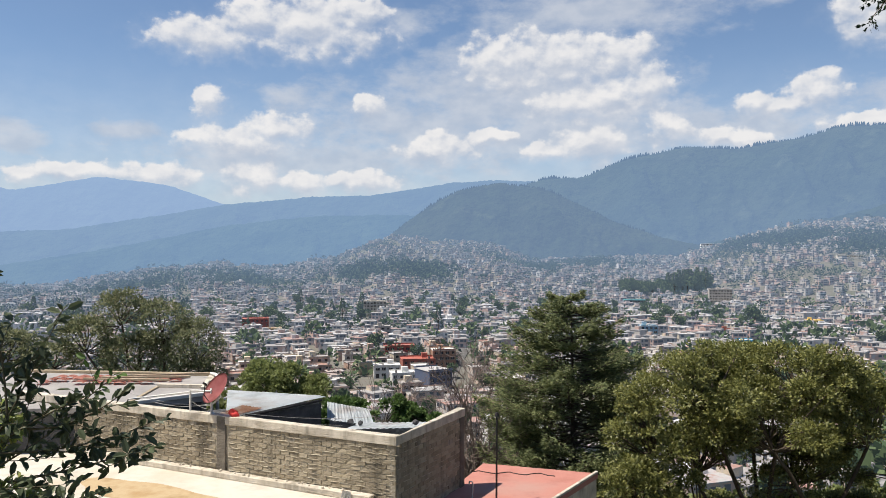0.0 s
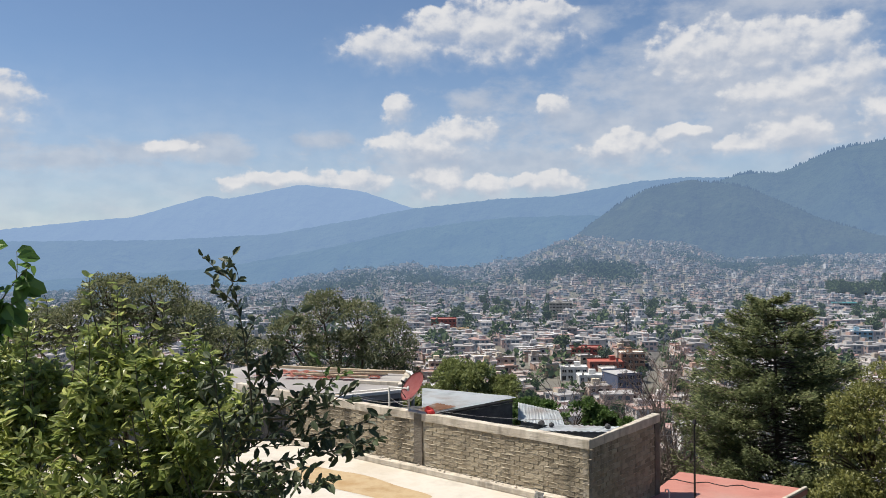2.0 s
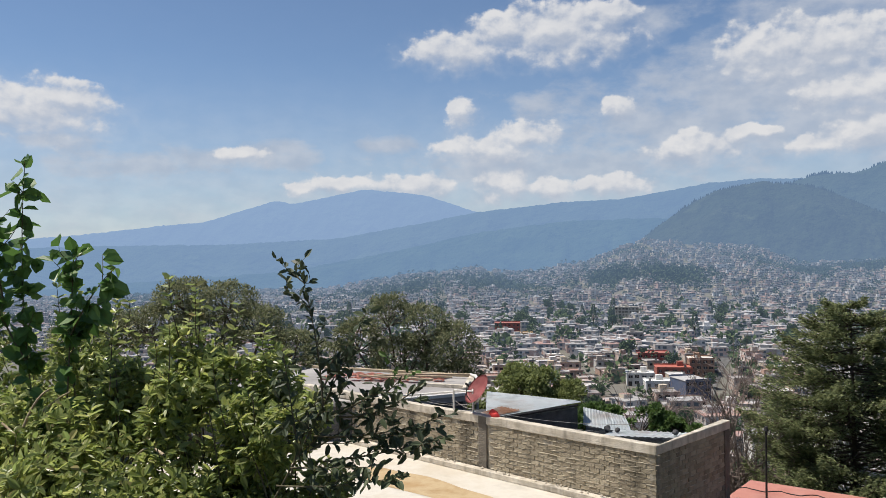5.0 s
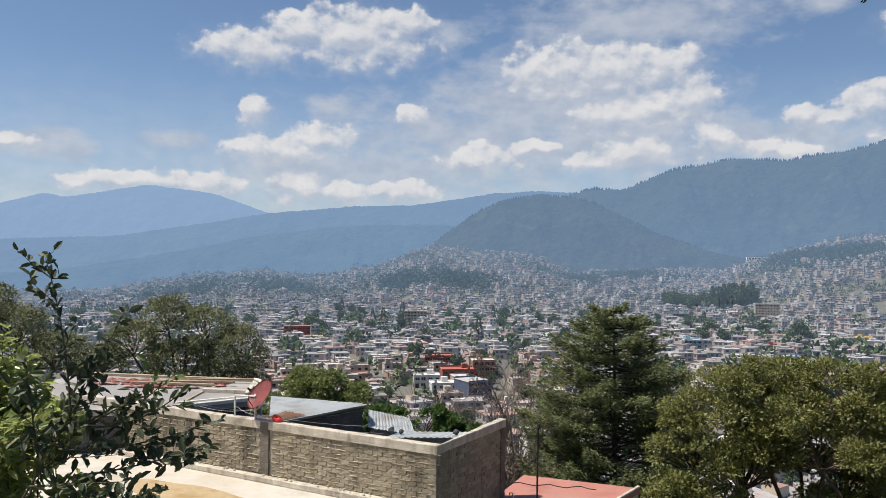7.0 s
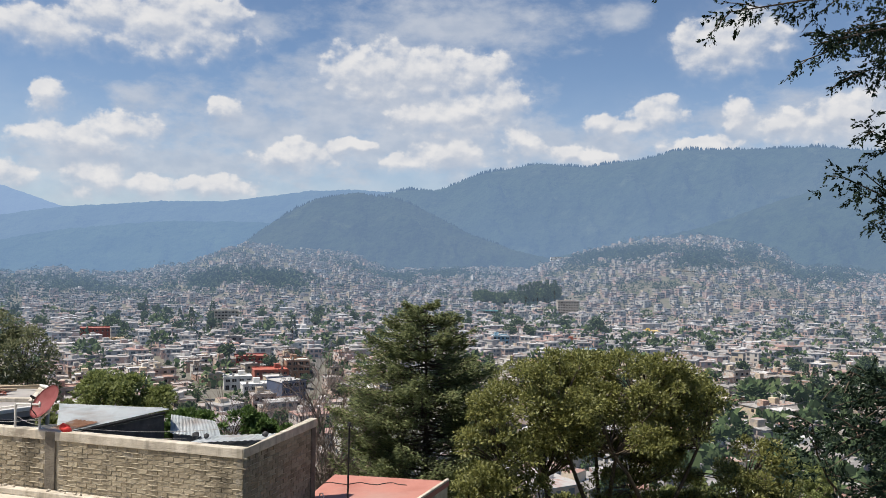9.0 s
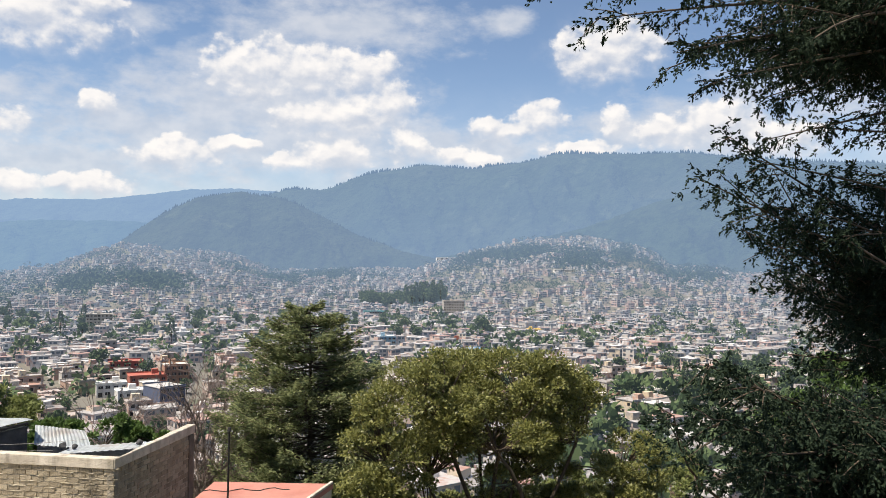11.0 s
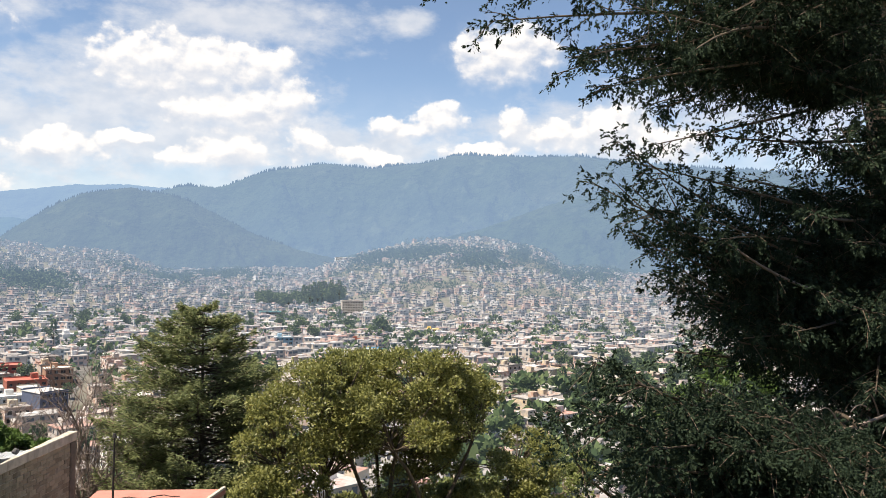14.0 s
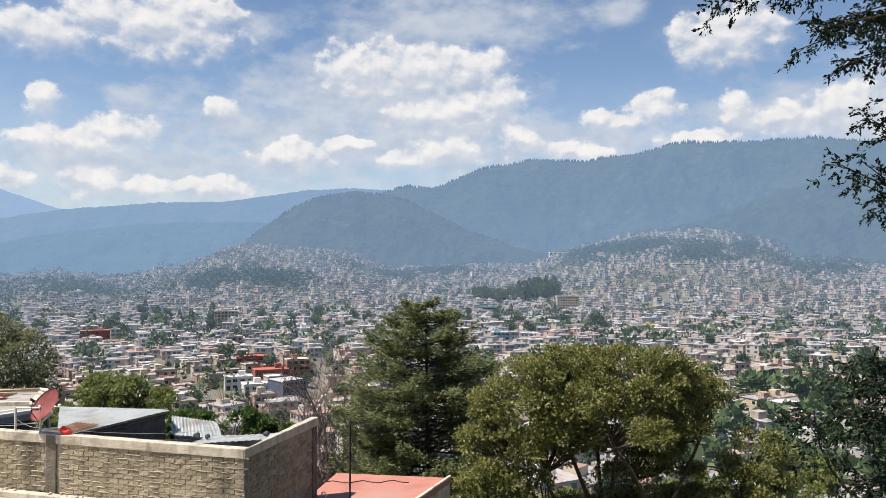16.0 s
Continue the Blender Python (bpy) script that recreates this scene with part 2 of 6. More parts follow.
M["leaf_broad"] = material("leaf_broad", [(0.061, 0.072, 0.022), (0.160, 0.171, 0.050), (0.297, 0.292, 0.094), (0.099, 0.116, 0.033)], 0.5, 0.5, 0, spread="island", thin=0.38, spec=0.45)
M["leaf_left"] = material("leaf_dusty", [(0.085, 0.105, 0.055), (0.16, 0.18, 0.09), (0.28, 0.28, 0.165), (0.115, 0.14, 0.068)], 0.5, 0.6, 0, spread="island", thin=0.5)
M["leaf_round"] = material("leaf_olive", [(0.115, 0.145, 0.05), (0.235, 0.265, 0.095), (0.175, 0.205, 0.075)], 0.5, 0.6, 0, spread="island", thin=0.4)
M["leaf_green"] = material("leaf_green", [(0.042, 0.078, 0.022), (0.085, 0.145, 0.038), (0.130, 0.200, 0.055)], 0.5, 0.55, 0, spread="island", thin=0.3)
M["needle"] = material("needle", [(0.10, 0.125, 0.06), (0.20, 0.23, 0.11), (0.32, 0.335, 0.17)], 0.4, 0.9, 0, spread="island", thin=0.42, spec=0.1)
M["cedar"] = material("cedar_scale", [(0.012, 0.023, 0.015), (0.023, 0.038, 0.023), (0.038, 0.056, 0.031)], 0.6, 0.85, 0, spread="island", thin=0.2, spec=0.12)
M["leaf_bush"] = material("leaf_bush", [(0.13, 0.18, 0.06), (0.25, 0.31, 0.095), (0.44, 0.49, 0.14), (0.18, 0.24, 0.08), (0.33, 0.39, 0.14), (0.54, 0.55, 0.19), (0.17, 0.22, 0.085), (0.38, 0.30, 0.14)], 1.5, 0.34, 0, spread="island", thin=0.6, spec=0.6)
M["leaf_dark"] = material("leaf_dark", [(0.036, 0.050, 0.028), (0.070, 0.090, 0.048), (0.125, 0.150, 0.078)], 3, 0.5, 0, spread="island", thin=0.25)
M["leaf_vine"] = material("leaf_vine", [(0.057, 0.127, 0.032), (0.114, 0.215, 0.051), (0.177, 0.291, 0.083)], 3, 0.42, 0, spread="island", thin=0.45, spec=0.5)
M["town_leaf"] = material("town_leaf", [(0.028, 0.057, 0.022), (0.062, 0.097, 0.034), (0.103, 0.138, 0.055)], 0.3, 0.8, 0, spread="island", thin=0.1, haze_glow=(AIR_HAZE, 0.03, 0.22, 350, 1300))
M["wood_far"] = material("wood_far", [(0.018, 0.036, 0.016), (0.045, 0.068, 0.028), (0.075, 0.10, 0.045)], 0.3, 0.9, 0, spread="island", haze_glow=((0.155, 0.235, 0.35), 0.06, 0.68, 500, 1900))
WALLS = [(0.34, 0.32, 0.30), (0.48, 0.43, 0.37), (0.39, 0.23, 0.17), (0.55, 0.52, 0.47), (0.28, 0.25, 0.23), (0.60, 0.48, 0.33), (0.39, 0.37, 0.34), (0.74, 0.70, 0.66), (0.37, 0.22, 0.17), (0.48, 0.45, 0.41), (0.53, 0.32, 0.24), (0.44, 0.46, 0.48)]
ROOFS = [(0.26, 0.24, 0.23), (0.36, 0.34, 0.32), (0.20, 0.185, 0.175), (0.30, 0.28, 0.265), (0.62, 0.61, 0.60), (0.31, 0.27, 0.245), (0.33, 0.17, 0.125), (0.40, 0.385, 0.37), (0.22, 0.205, 0.195), (0.34, 0.31, 0.285), (0.27, 0.25, 0.24), (0.74, 0.74, 0.73)]
M["house_wall"] = material("house_plaster", WALLS, 0.6, 0.9, 0.2, 4, spread="object", stain=((0.16, 0.15, 0.14), 0.25, 0.6))
M["house_roof"] = material("house_roof", ROOFS, 0.8, 0.9, 0.0, spread="object", stain=((0.2, 0.19, 0.18), 0.3, 0.6))
# distant house colours, each with painted haze mixed in as emission
M["far_wall"] = material("far_plaster", WALLS, 0.3, 0.9, 0, spread="island", haze_glow=(AIR_HAZE, 0.07, 0.50, 400, 1900))
M["far_roof"] = material("far_roof", ROOFS[::-1], 0.3, 0.9, 0, spread="island", haze_glow=(AIR_HAZE, 0.07, 0.50, 400, 1900))
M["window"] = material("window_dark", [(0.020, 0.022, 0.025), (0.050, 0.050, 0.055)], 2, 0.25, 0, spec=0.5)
M["far_window"] = material("far_window", [(0.025, 0.025, 0.028), (0.06, 0.06, 0.06)], 2, 0.5, 0, haze_glow=(AIR_HAZE, 0.07, 0.50, 400, 1900))
M["tank"] = material("water_tank_plastic", [(0.02, 0.02, 0.02), (0.5, 0.48, 0.45)], 1, 0.5, 0, spread="object")
M["road"] = material("road", [(0.20, 0.195, 0.19), (0.27, 0.26, 0.25)], 0.2, 0.95, 0)
M["cement"] = material("cement", [(0.42, 0.37, 0.29), (0.56, 0.50, 0.41), (0.68, 0.62, 0.52)], 2.2, 0.92, 0.6, 26, stain=((0.14, 0.12, 0.09), 1.6, 0.6), streak=((0.10, 0.085, 0.06), 4.0, 0.55))
M["floor"] = material("screed", [(0.42, 0.385, 0.325), (0.56, 0.52, 0.45), (0.48, 0.42, 0.33)], 0.8, 0.9, 0.25, 25, stain=((0.38, 0.29, 0.17), 0.45, 0.5))
M["puddle"] = material("ochre_mud", [(0.30, 0.19, 0.08), (0.45, 0.34, 0.20), (0.36, 0.235, 0.11)], 1.1, 0.7, 0.1, 20)
M["brick"] = material("cement_brick", [(0.22, 0.185, 0.13), (0.33, 0.28, 0.20), (0.42, 0.36, 0.26)], 5, 0.95, 1.0, 28, spread="object", stain=((0.10, 0.085, 0.06), 1.3, 0.7), streak=((0.07, 0.06, 0.045), 2.2, 0.75))
M["mortar"] = material("mortar", [(0.22, 0.19, 0.15), (0.36, 0.32, 0.25), (0.46, 0.41, 0.33)], 7, 0.95, 0.9, 35, stain=((0.09, 0.08, 0.06), 1.2, 0.6), streak=((0.07, 0.058, 0.042), 5.0, 0.7))
M["mortar_pale"] = material("mortar_pale", [(0.34, 0.29, 0.21), (0.52, 0.46, 0.35)], 7, 0.95, 0.6, 40, streak=((0.09, 0.075, 0.055), 5.0, 0.7))
M["pilaster"] = material("pilaster_concrete", [(0.12, 0.105, 0.085), (0.21, 0.185, 0.15)], 4, 0.95, 0.8, 25, streak=((0.06, 0.05, 0.04), 4.0, 0.5))
# dark colour that holds the block walls' shade; also used for stones
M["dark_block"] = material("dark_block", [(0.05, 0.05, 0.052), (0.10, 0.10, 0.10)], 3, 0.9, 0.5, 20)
M["tin"] = material("galvanised_tin", [(0.46, 0.50, 0.52), (0.62, 0.66, 0.68), (0.60, 0.62, 0.63)], 1.2, 0.75, 0.15, 20, metal=0.0, stain=((0.30, 0.17, 0.10), 0.9, 0.45))
M["rust"] = material("rusty_tin", [(0.26, 0.13, 0.075), (0.38, 0.21, 0.13), (0.44, 0.40, 0.37)], 1.6, 0.75, 0.3, 20, metal=0.1)
M["roof_grey"] = material("roof_screed", [(0.24, 0.225, 0.215), (0.34, 0.32, 0.30)], 0.7, 0.8, 0.2, 25, stain=((0.44, 0.42, 0.39), 0.35, 0.7))
M["red_paint"] = material("red_waterproofing", [(0.34, 0.135, 0.105), (0.43, 0.19, 0.15), (0.39, 0.165, 0.13)], 0.9, 0.85, 0.2, 25, stain=((0.38, 0.25, 0.21), 0.6, 0.6))
M["dish"] = material("faded_red_dish", [(0.38, 0.115, 0.11), (0.47, 0.17, 0.16)], 5, 0.55, 0.05, 30)
M["pipe"] = material("painted_pipe", [(0.50, 0.49, 0.46), (0.66, 0.64, 0.60)], 9, 0.6, 0.1, 30)
M["black_metal"] = material("black_metal", [(0.015, 0.015, 0.015), (0.035, 0.03, 0.03)], 9, 0.6, 0.1, 30)
M["cloth_red"] = material("red_cloth", [(0.50, 0.03, 0.03), (0.65, 0.07, 0.06)], 8, 0.8, 0.2, 40)
M["cloth_white"] = material("white_cloth", [(0.66, 0.65, 0.62), (0.8, 0.79, 0.77)], 8, 0.9, 0.2, 40)
M["tile_red"] = material("clay_tile", [(0.42, 0.16, 0.12), (0.55, 0.25, 0.19)], 3, 0.85, 0.2, 20, spread="object")
M["timber"] = material("weathered_timber", [(0.30, 0.23, 0.15), (0.44, 0.36, 0.25)], 4, 0.9, 0.4, 40)
M["cable"] = material("cable", [(0.35, 0.33, 0.30), (0.5, 0.48, 0.45)], 8, 0.6, 0)


def plain(name, c, rough=0.85):
    """A painted facade in one colour, weathered."""
    return material(name, [tuple(v * 0.82 for v in c), c, tuple(min(1, v * 1.12) for v in c)], 0.7, rough, 0.1, 5, stain=((0.18, 0.16, 0.15), 0.3, 0.4))


# ---- mesh helpers ----
def link_mesh(name, me, mats, parent=None, label=""):
    for m in mats if isinstance(mats, (list, tuple)) else [mats]:
        me.materials.append(m)
    ob = new(name, me)
    if parent is not None:
        ob.parent = parent
    if label:
        ob["label"] = label
    return ob


def part(name, bm, mat, parent=None, label=""):
    me = bpy.data.meshes.new(name)
    bm.normal_update()
    bm.to_mesh(me)
    bm.free()
    return link_mesh(name, me, mat, parent, label)


def quad_mesh(name, verts, mat_index=None, tris=False):
    """A mesh of loose quads (or triangles) from an array (n, 4, 3)."""
    k = 3 if tris else 4
    n = len(verts)
    me = bpy.data.meshes.new(name)
    me.vertices.add(n * k)
    me.vertices.foreach_set("co", np.ascontiguousarray(verts, dtype=np.float32).ravel())
    me.loops.add(n * k)
    me.loops.foreach_set("vertex_index", np.arange(n * k, dtype=np.int32))
    me.polygons.add(n)
    me.polygons.foreach_set("loop_start", np.arange(0, n * k, k, dtype=np.int32))
    if mat_index is not None:
        me.polygons.foreach_set("material_index", np.asarray(mat_index, dtype=np.int32))
    me.update(calc_edges=True)
    return me


def indexed_mesh(name, verts, faces, mat_index=None, smooth=False):
    """A mesh from vertices (n, 3) and quads (m, 4)."""
    me = bpy.data.meshes.new(name)
    faces = np.asarray(faces, dtype=np.int32)
    me.vertices.add(len(verts))
    me.vertices.foreach_set("co", np.ascontiguousarray(verts, dtype=np.float32).ravel())
    me.loops.add(faces.size)
    me.loops.foreach_set("vertex_index", faces.ravel())
    me.polygons.add(len(faces))
    me.polygons.foreach_set("loop_start", np.arange(0, faces.size, faces.shape[1], dtype=np.int32))
    if mat_index is not None:
        me.polygons.foreach_set("material_index", np.asarray(mat_index, dtype=np.int32))
    me.polygons.foreach_set("use_smooth", np.full(len(faces), smooth, dtype=bool))
    me.update(calc_edges=True)
    return me


def unit(v):
    return v / np.maximum(np.linalg.norm(v, axis=-1, keepdims=True), 1e-9)


def leaf_quads(P, D, N, L, W, fold=0.12, wide=0.45):
    """Folded leaf blades: base P, direction D, face normal N, lengths L and widths W."""
    D = unit(D)
    S = unit(np.cross(D, N))
    U = np.cross(S, D)
    L, W = np.asarray(L)[:, None] * np.ones((len(P), 1)), np.asarray(W)[:, None] * np.ones((len(P), 1))
    mid = P + D * L * wide + U * L * fold
    return np.stack([P, mid + S * W / 2, P + D * L, mid - S * W / 2], 1)


def tube_arrays(paths, sides=5):
    """Tapered round tubes along paths [(points, r0, r1)], as one set of vertices and quads."""
    V, F, base = [], [], 0
    ang = np.arange(sides) * 2 * np.pi / sides
    for pts, r0, r1 in paths:
        pts = np.asarray(pts, float)
        n = len(pts)
        tang = unit(np.gradient(pts, axis=0))
        ref = np.array([0.31, 0.17, 0.93]) if abs(tang[0][2]) < 0.8 else np.array([0.9, 0.3, 0.1])
        a = unit(np.cross(tang, ref))
        b = np.cross(tang, a)
        r = np.linspace(r0, r1, n)[:, None, None]
        ring = pts[:, None] + r * (np.cos(ang)[None, :, None] * a[:, None] + np.sin(ang)[None, :, None] * b[:, None])
        V.append(ring.reshape(-1, 3))
        i = np.arange(n - 1)[:, None] * sides
        j = np.arange(sides)[None]
        k = (j + 1) % sides
        F.append((np.stack([i + j, i + k, i + sides + k, i + sides + j], -1) + base).reshape(-1, 4))
        base += n * sides
    return np.concatenate(V), np.concatenate(F)


def tubes(name, paths, mat, parent=None, sides=5, label=""):
    v, f = tube_arrays(paths, sides)
    return link_mesh(name, indexed_mesh(name, v, f, smooth=True), mat, parent, label)


def box(bm, x0, y0, z0, x1, y1, z1, bevel=0.0, m=None):
    """An upright box; m carries it into place."""
    r = bmesh.ops.create_cube(bm, size=1, matrix=Matrix.LocRotScale(((x0 + x1) / 2, (y0 + y1) / 2, (z0 + z1) / 2), None, (x1 - x0, y1 - y0, z1 - z0)))
    if bevel:
        es = list({e for v in r["verts"] for e in v.link_edges})
        bmesh.ops.bevel(bm, geom=es, offset=bevel, segments=1, affect="EDGES")
    if m is not None:
        bmesh.ops.transform(bm, matrix=m, verts=bm.verts)
    return bm


def prism(pts, z0, z1, bevel=0.0):
    """A slab with the plan pts (counter-clockwise) between two heights."""
    bm = bmesh.new()
    low = [bm.verts.new((x, y, z0)) for x, y in pts]
    top = [bm.verts.new((x, y, z1)) for x, y in pts]
    bm.faces.new(low[::-1])
    bm.faces.new(top)
    for i in range(len(pts)):
        k = (i + 1) % len(pts)
        bm.faces.new((low[i], low[k], top[k], top[i]))
    if bevel:
        bmesh.ops.bevel(bm, geom=list(bm.edges), offset=bevel, segments=1, affect="EDGES")
    return bm


def frame_of(a, b, z):
    """A pose at a with x along a to b, and the length between."""
    d = Vector((b[0] - a[0], b[1] - a[1], 0))
    return Matrix.Translation((a[0], a[1], z)) @ Matrix.Rotation(math.atan2(d.y, d.x), 4, "Z"), d.length


RNG = np.random.default_rng(7)


# ---- ground and hills ----
NEAR = [(0, -1.65), (3, -2.0), (5, -2.9), (9, -5.2), (14, -8.2), (22, -11.0), (34, -15.5), (60, -29), (120, -48), (220, -60), (330, -64), (850, -66)]
SLOPE_TOP = [(-70, -2.0), (-50, -2.6), (-25, -2.4), (-19, -1.3), (-14.5, -1.0), (-11.5, -1.35), (-6.4, -0.55), (-2.8, 0.95), (0, 0.6), (4.4, 0.4), (7.2, -0.8), (13.4, -0.6), (17, -0.55), (19.3, 0.35), (25, 1.7), (29, 1.9), (33.4, 1.2), (35, 0.0), (40, -0.3), (70, 0.2)]
R_NEAR, R_TOP = 850.0, 1900.0


def ground_z(x, y):
    x, y = np.asarray(x, float), np.asarray(y, float)
    r, az = np.hypot(x, y), np.degrees(np.arctan2(x, y))
    z = np.interp(r, [p[0] for p in NEAR], [p[1] for p in NEAR])
    top = R_TOP * np.tan(np.radians(np.interp(az, [p[0] for p in SLOPE_TOP], [p[1] for p in SLOPE_TOP])))
    s = np.clip((r - R_NEAR) / (R_TOP - R_NEAR), 0, 1)
    z = z + (top + 66) * s ** 1.15
    behind = np.clip((np.abs(az) - 75) / 40, 0, 1)
    z = z * (1 - behind) + behind * (-1.65 + 0.12 * np.minimum(r, 900))
    z = z - np.clip((r - R_TOP) / 600, 0, 1) * 60 * (1 - behind)
    z = z + 0.012 * np.clip(r - 40, 0, 500) * (np.sin(x * 0.021 + 1.3) * np.sin(y * 0.017)) * 0.5
    return z


def build_ground():
    radii = np.concatenate([[0.0], np.geomspace(1.2, 4850, 150)])
    azs = np.radians(np.concatenate([np.arange(-180, -66, 4.0), np.arange(-66, 66, 0.8), np.arange(66, 180, 4.0)]))
    R, A = np.meshgrid(radii, azs, indexing="ij")
    X, Y = R * np.sin(A), R * np.cos(A)
    Zs = ground_z(X, Y)
    V = np.stack([X, Y, Zs], -1).reshape(-1, 3)
    n, k = len(radii), len(azs)
    i, j = np.meshgrid(np.arange(n - 1), np.arange(k), indexing="ij")
    jn = (j + 1) % k
    F = np.stack([i * k + j, (i + 1) * k + j, (i + 1) * k + jn, i * k + jn], -1).reshape(-1, 4)
    far = (R[:-1].reshape(-1) > 300).astype(int)
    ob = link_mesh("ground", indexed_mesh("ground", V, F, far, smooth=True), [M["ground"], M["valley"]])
    tagged(ob, "grassy hillside falling to a built-up valley floor", "ground", kind="structure")


build_ground()

CREST = {}


def fbm(P, octaves=4):
    return np.array([noise.fractal(Vector(p), 1.0, 2.0, octaves) for p in P])


def build_hill(name, label, mat, r1, r0, steps, ridge, seed):
    azs = np.arange(ridge[0][0], ridge[-1][0], 0.16)
    el = np.interp(azs, [p[0] for p in ridge], [p[1] for p in ridge])
    k = np.ones(5) / 5
    el = np.convolve(np.pad(el, 2, mode="edge"), k, "valid")
    el = el + 0.05 * fbm(np.stack([azs * 0.9, azs * 0 + seed, azs * 0], 1), 5)
    top = r1 * np.tan(np.radians(el))
    s = np.linspace(0, 1.12, steps)
    S, A = np.meshgrid(s, azs, indexing="ij")
    T = np.broadcast_to(top, S.shape)
    R = r0 + (r1 - r0) * S
    foot = -230.0
    Zs = foot + (T - foot) * np.where(S < 1, S ** 1.25, 2 - S)
    P = np.stack([np.radians(A) * 22, S * 5 + seed * 3.7, S * 0], -1).reshape(-1, 3)
    spur = fbm(P, 6).reshape(S.shape)
    P2 = np.stack([np.radians(A) * 260, S * 40, S * 0 + seed], -1).reshape(-1, 3)
    tuft = fbm(P2, 2).reshape(S.shape)
    fade = np.clip((1 - np.abs(S)) / 0.25, 0, 1)
    Zs = Zs + fade * (spur * 0.22 * np.maximum(T - foot, 40) * S) + tuft * 4.0 * (S > 0.02)
    X, Y = R * np.sin(np.radians(A)), R * np.cos(np.radians(A))
    V = np.stack([X, Y, Zs], -1).reshape(-1, 3)
    n, m = S.shape
    i, j = np.meshgrid(np.arange(n - 1), np.arange(m - 1), indexing="ij")
    F = np.stack([i * m + j, i * m + j + 1, (i + 1) * m + j + 1, (i + 1) * m + j], -1).reshape(-1, 4)
    ob = link_mesh(name, indexed_mesh(name, V, F, smooth=True), M[mat])
    tagged(ob, label, name, kind="structure")
    return ob, azs, top


def raise_hill(seed, name, label, mat, r1, r0, steps, ridge):
    CREST[label] = build_hill(name, label, mat, r1, r0, steps, ridge, seed)[1:] + (r1, mat)


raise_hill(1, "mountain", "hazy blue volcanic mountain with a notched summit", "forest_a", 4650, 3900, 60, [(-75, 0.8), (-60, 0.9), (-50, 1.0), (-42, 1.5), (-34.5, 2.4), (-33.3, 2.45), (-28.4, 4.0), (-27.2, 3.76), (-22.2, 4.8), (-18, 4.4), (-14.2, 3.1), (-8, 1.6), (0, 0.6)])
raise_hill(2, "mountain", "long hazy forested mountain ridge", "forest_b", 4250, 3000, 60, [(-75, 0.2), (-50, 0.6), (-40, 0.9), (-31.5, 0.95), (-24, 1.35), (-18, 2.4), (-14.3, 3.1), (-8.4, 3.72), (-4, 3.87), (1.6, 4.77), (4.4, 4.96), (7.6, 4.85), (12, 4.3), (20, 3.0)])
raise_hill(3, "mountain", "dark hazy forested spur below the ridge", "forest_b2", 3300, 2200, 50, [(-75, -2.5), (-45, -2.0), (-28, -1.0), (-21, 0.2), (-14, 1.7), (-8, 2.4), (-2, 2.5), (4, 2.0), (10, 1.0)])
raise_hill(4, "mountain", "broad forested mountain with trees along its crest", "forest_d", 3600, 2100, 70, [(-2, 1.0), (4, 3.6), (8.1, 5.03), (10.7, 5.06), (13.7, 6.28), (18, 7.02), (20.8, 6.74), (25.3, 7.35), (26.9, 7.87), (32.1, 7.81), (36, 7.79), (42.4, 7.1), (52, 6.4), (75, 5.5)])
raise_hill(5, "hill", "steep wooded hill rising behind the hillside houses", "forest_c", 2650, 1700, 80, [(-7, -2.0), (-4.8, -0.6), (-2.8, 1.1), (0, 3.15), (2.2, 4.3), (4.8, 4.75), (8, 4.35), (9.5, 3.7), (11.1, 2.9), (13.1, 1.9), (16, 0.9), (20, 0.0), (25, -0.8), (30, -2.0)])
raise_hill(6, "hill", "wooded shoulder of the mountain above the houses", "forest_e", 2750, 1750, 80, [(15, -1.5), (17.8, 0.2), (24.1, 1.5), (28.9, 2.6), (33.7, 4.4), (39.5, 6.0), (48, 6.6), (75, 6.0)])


def crest_trees():
    """Conifers standing along the crests, so the skyline is ragged."""
    for lab, (azs, top, r1, mt) in CREST.items():
        if mt not in ("forest_d", "forest_c"):
            continue
        quads = []
        a = RNG.uniform(azs[2], azs[-3], 1500 if mt == "forest_d" else 500)
        z = np.interp(a, azs, top)
        keep = z > 40
        a, z = a[keep], z[keep]
        grove = np.sin(a * 2.3) + np.sin(a * 0.9 + 1)
        h = RNG.uniform(3, 13, len(a)) * (0.6 if mt == 'forest_c' else 0.9) * np.clip(0.8 + 0.3 * grove, 0.35, 1.4)
        ar = np.radians(a)
        c = np.stack([np.sin(ar) * r1, np.cos(ar) * r1, z - 11], 1)
        h = h + 9
        side = np.stack([np.cos(ar), -np.sin(ar), 0 * ar], 1)
        deep = np.stack([np.sin(ar), np.cos(ar), 0 * ar], 1)
        for d in (side, deep):
            for lo, hi, w in ((0.1, 0.6, 0.30), (0.35, 0.8, 0.22), (0.6, 1.0, 0.14)):
                b0 = c + np.array([0, 0, 1]) * (h * lo)[:, None]
                t0 = c + np.array([0, 0, 1]) * (h * hi)[:, None]
                ww = (h * w)[:, None]
                quads.append(np.stack([b0 - d * ww, b0 + d * ww, t0 + d * ww * 0.12, t0 - d * ww * 0.12], 1))
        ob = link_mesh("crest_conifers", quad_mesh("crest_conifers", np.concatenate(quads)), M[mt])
        tagged(ob, "distant conifers standing along the mountain crest", "conifers", kind="stuff")


crest_trees()


# ---- terrace with its brick walls ----
CORNER, WALL_LEFT, WALL_END = (-1.102, 18.0), (-12.9, 24.15), (0.60, 21.28)
WALL_TOP, FLOOR_Z = -4.40, -5.95
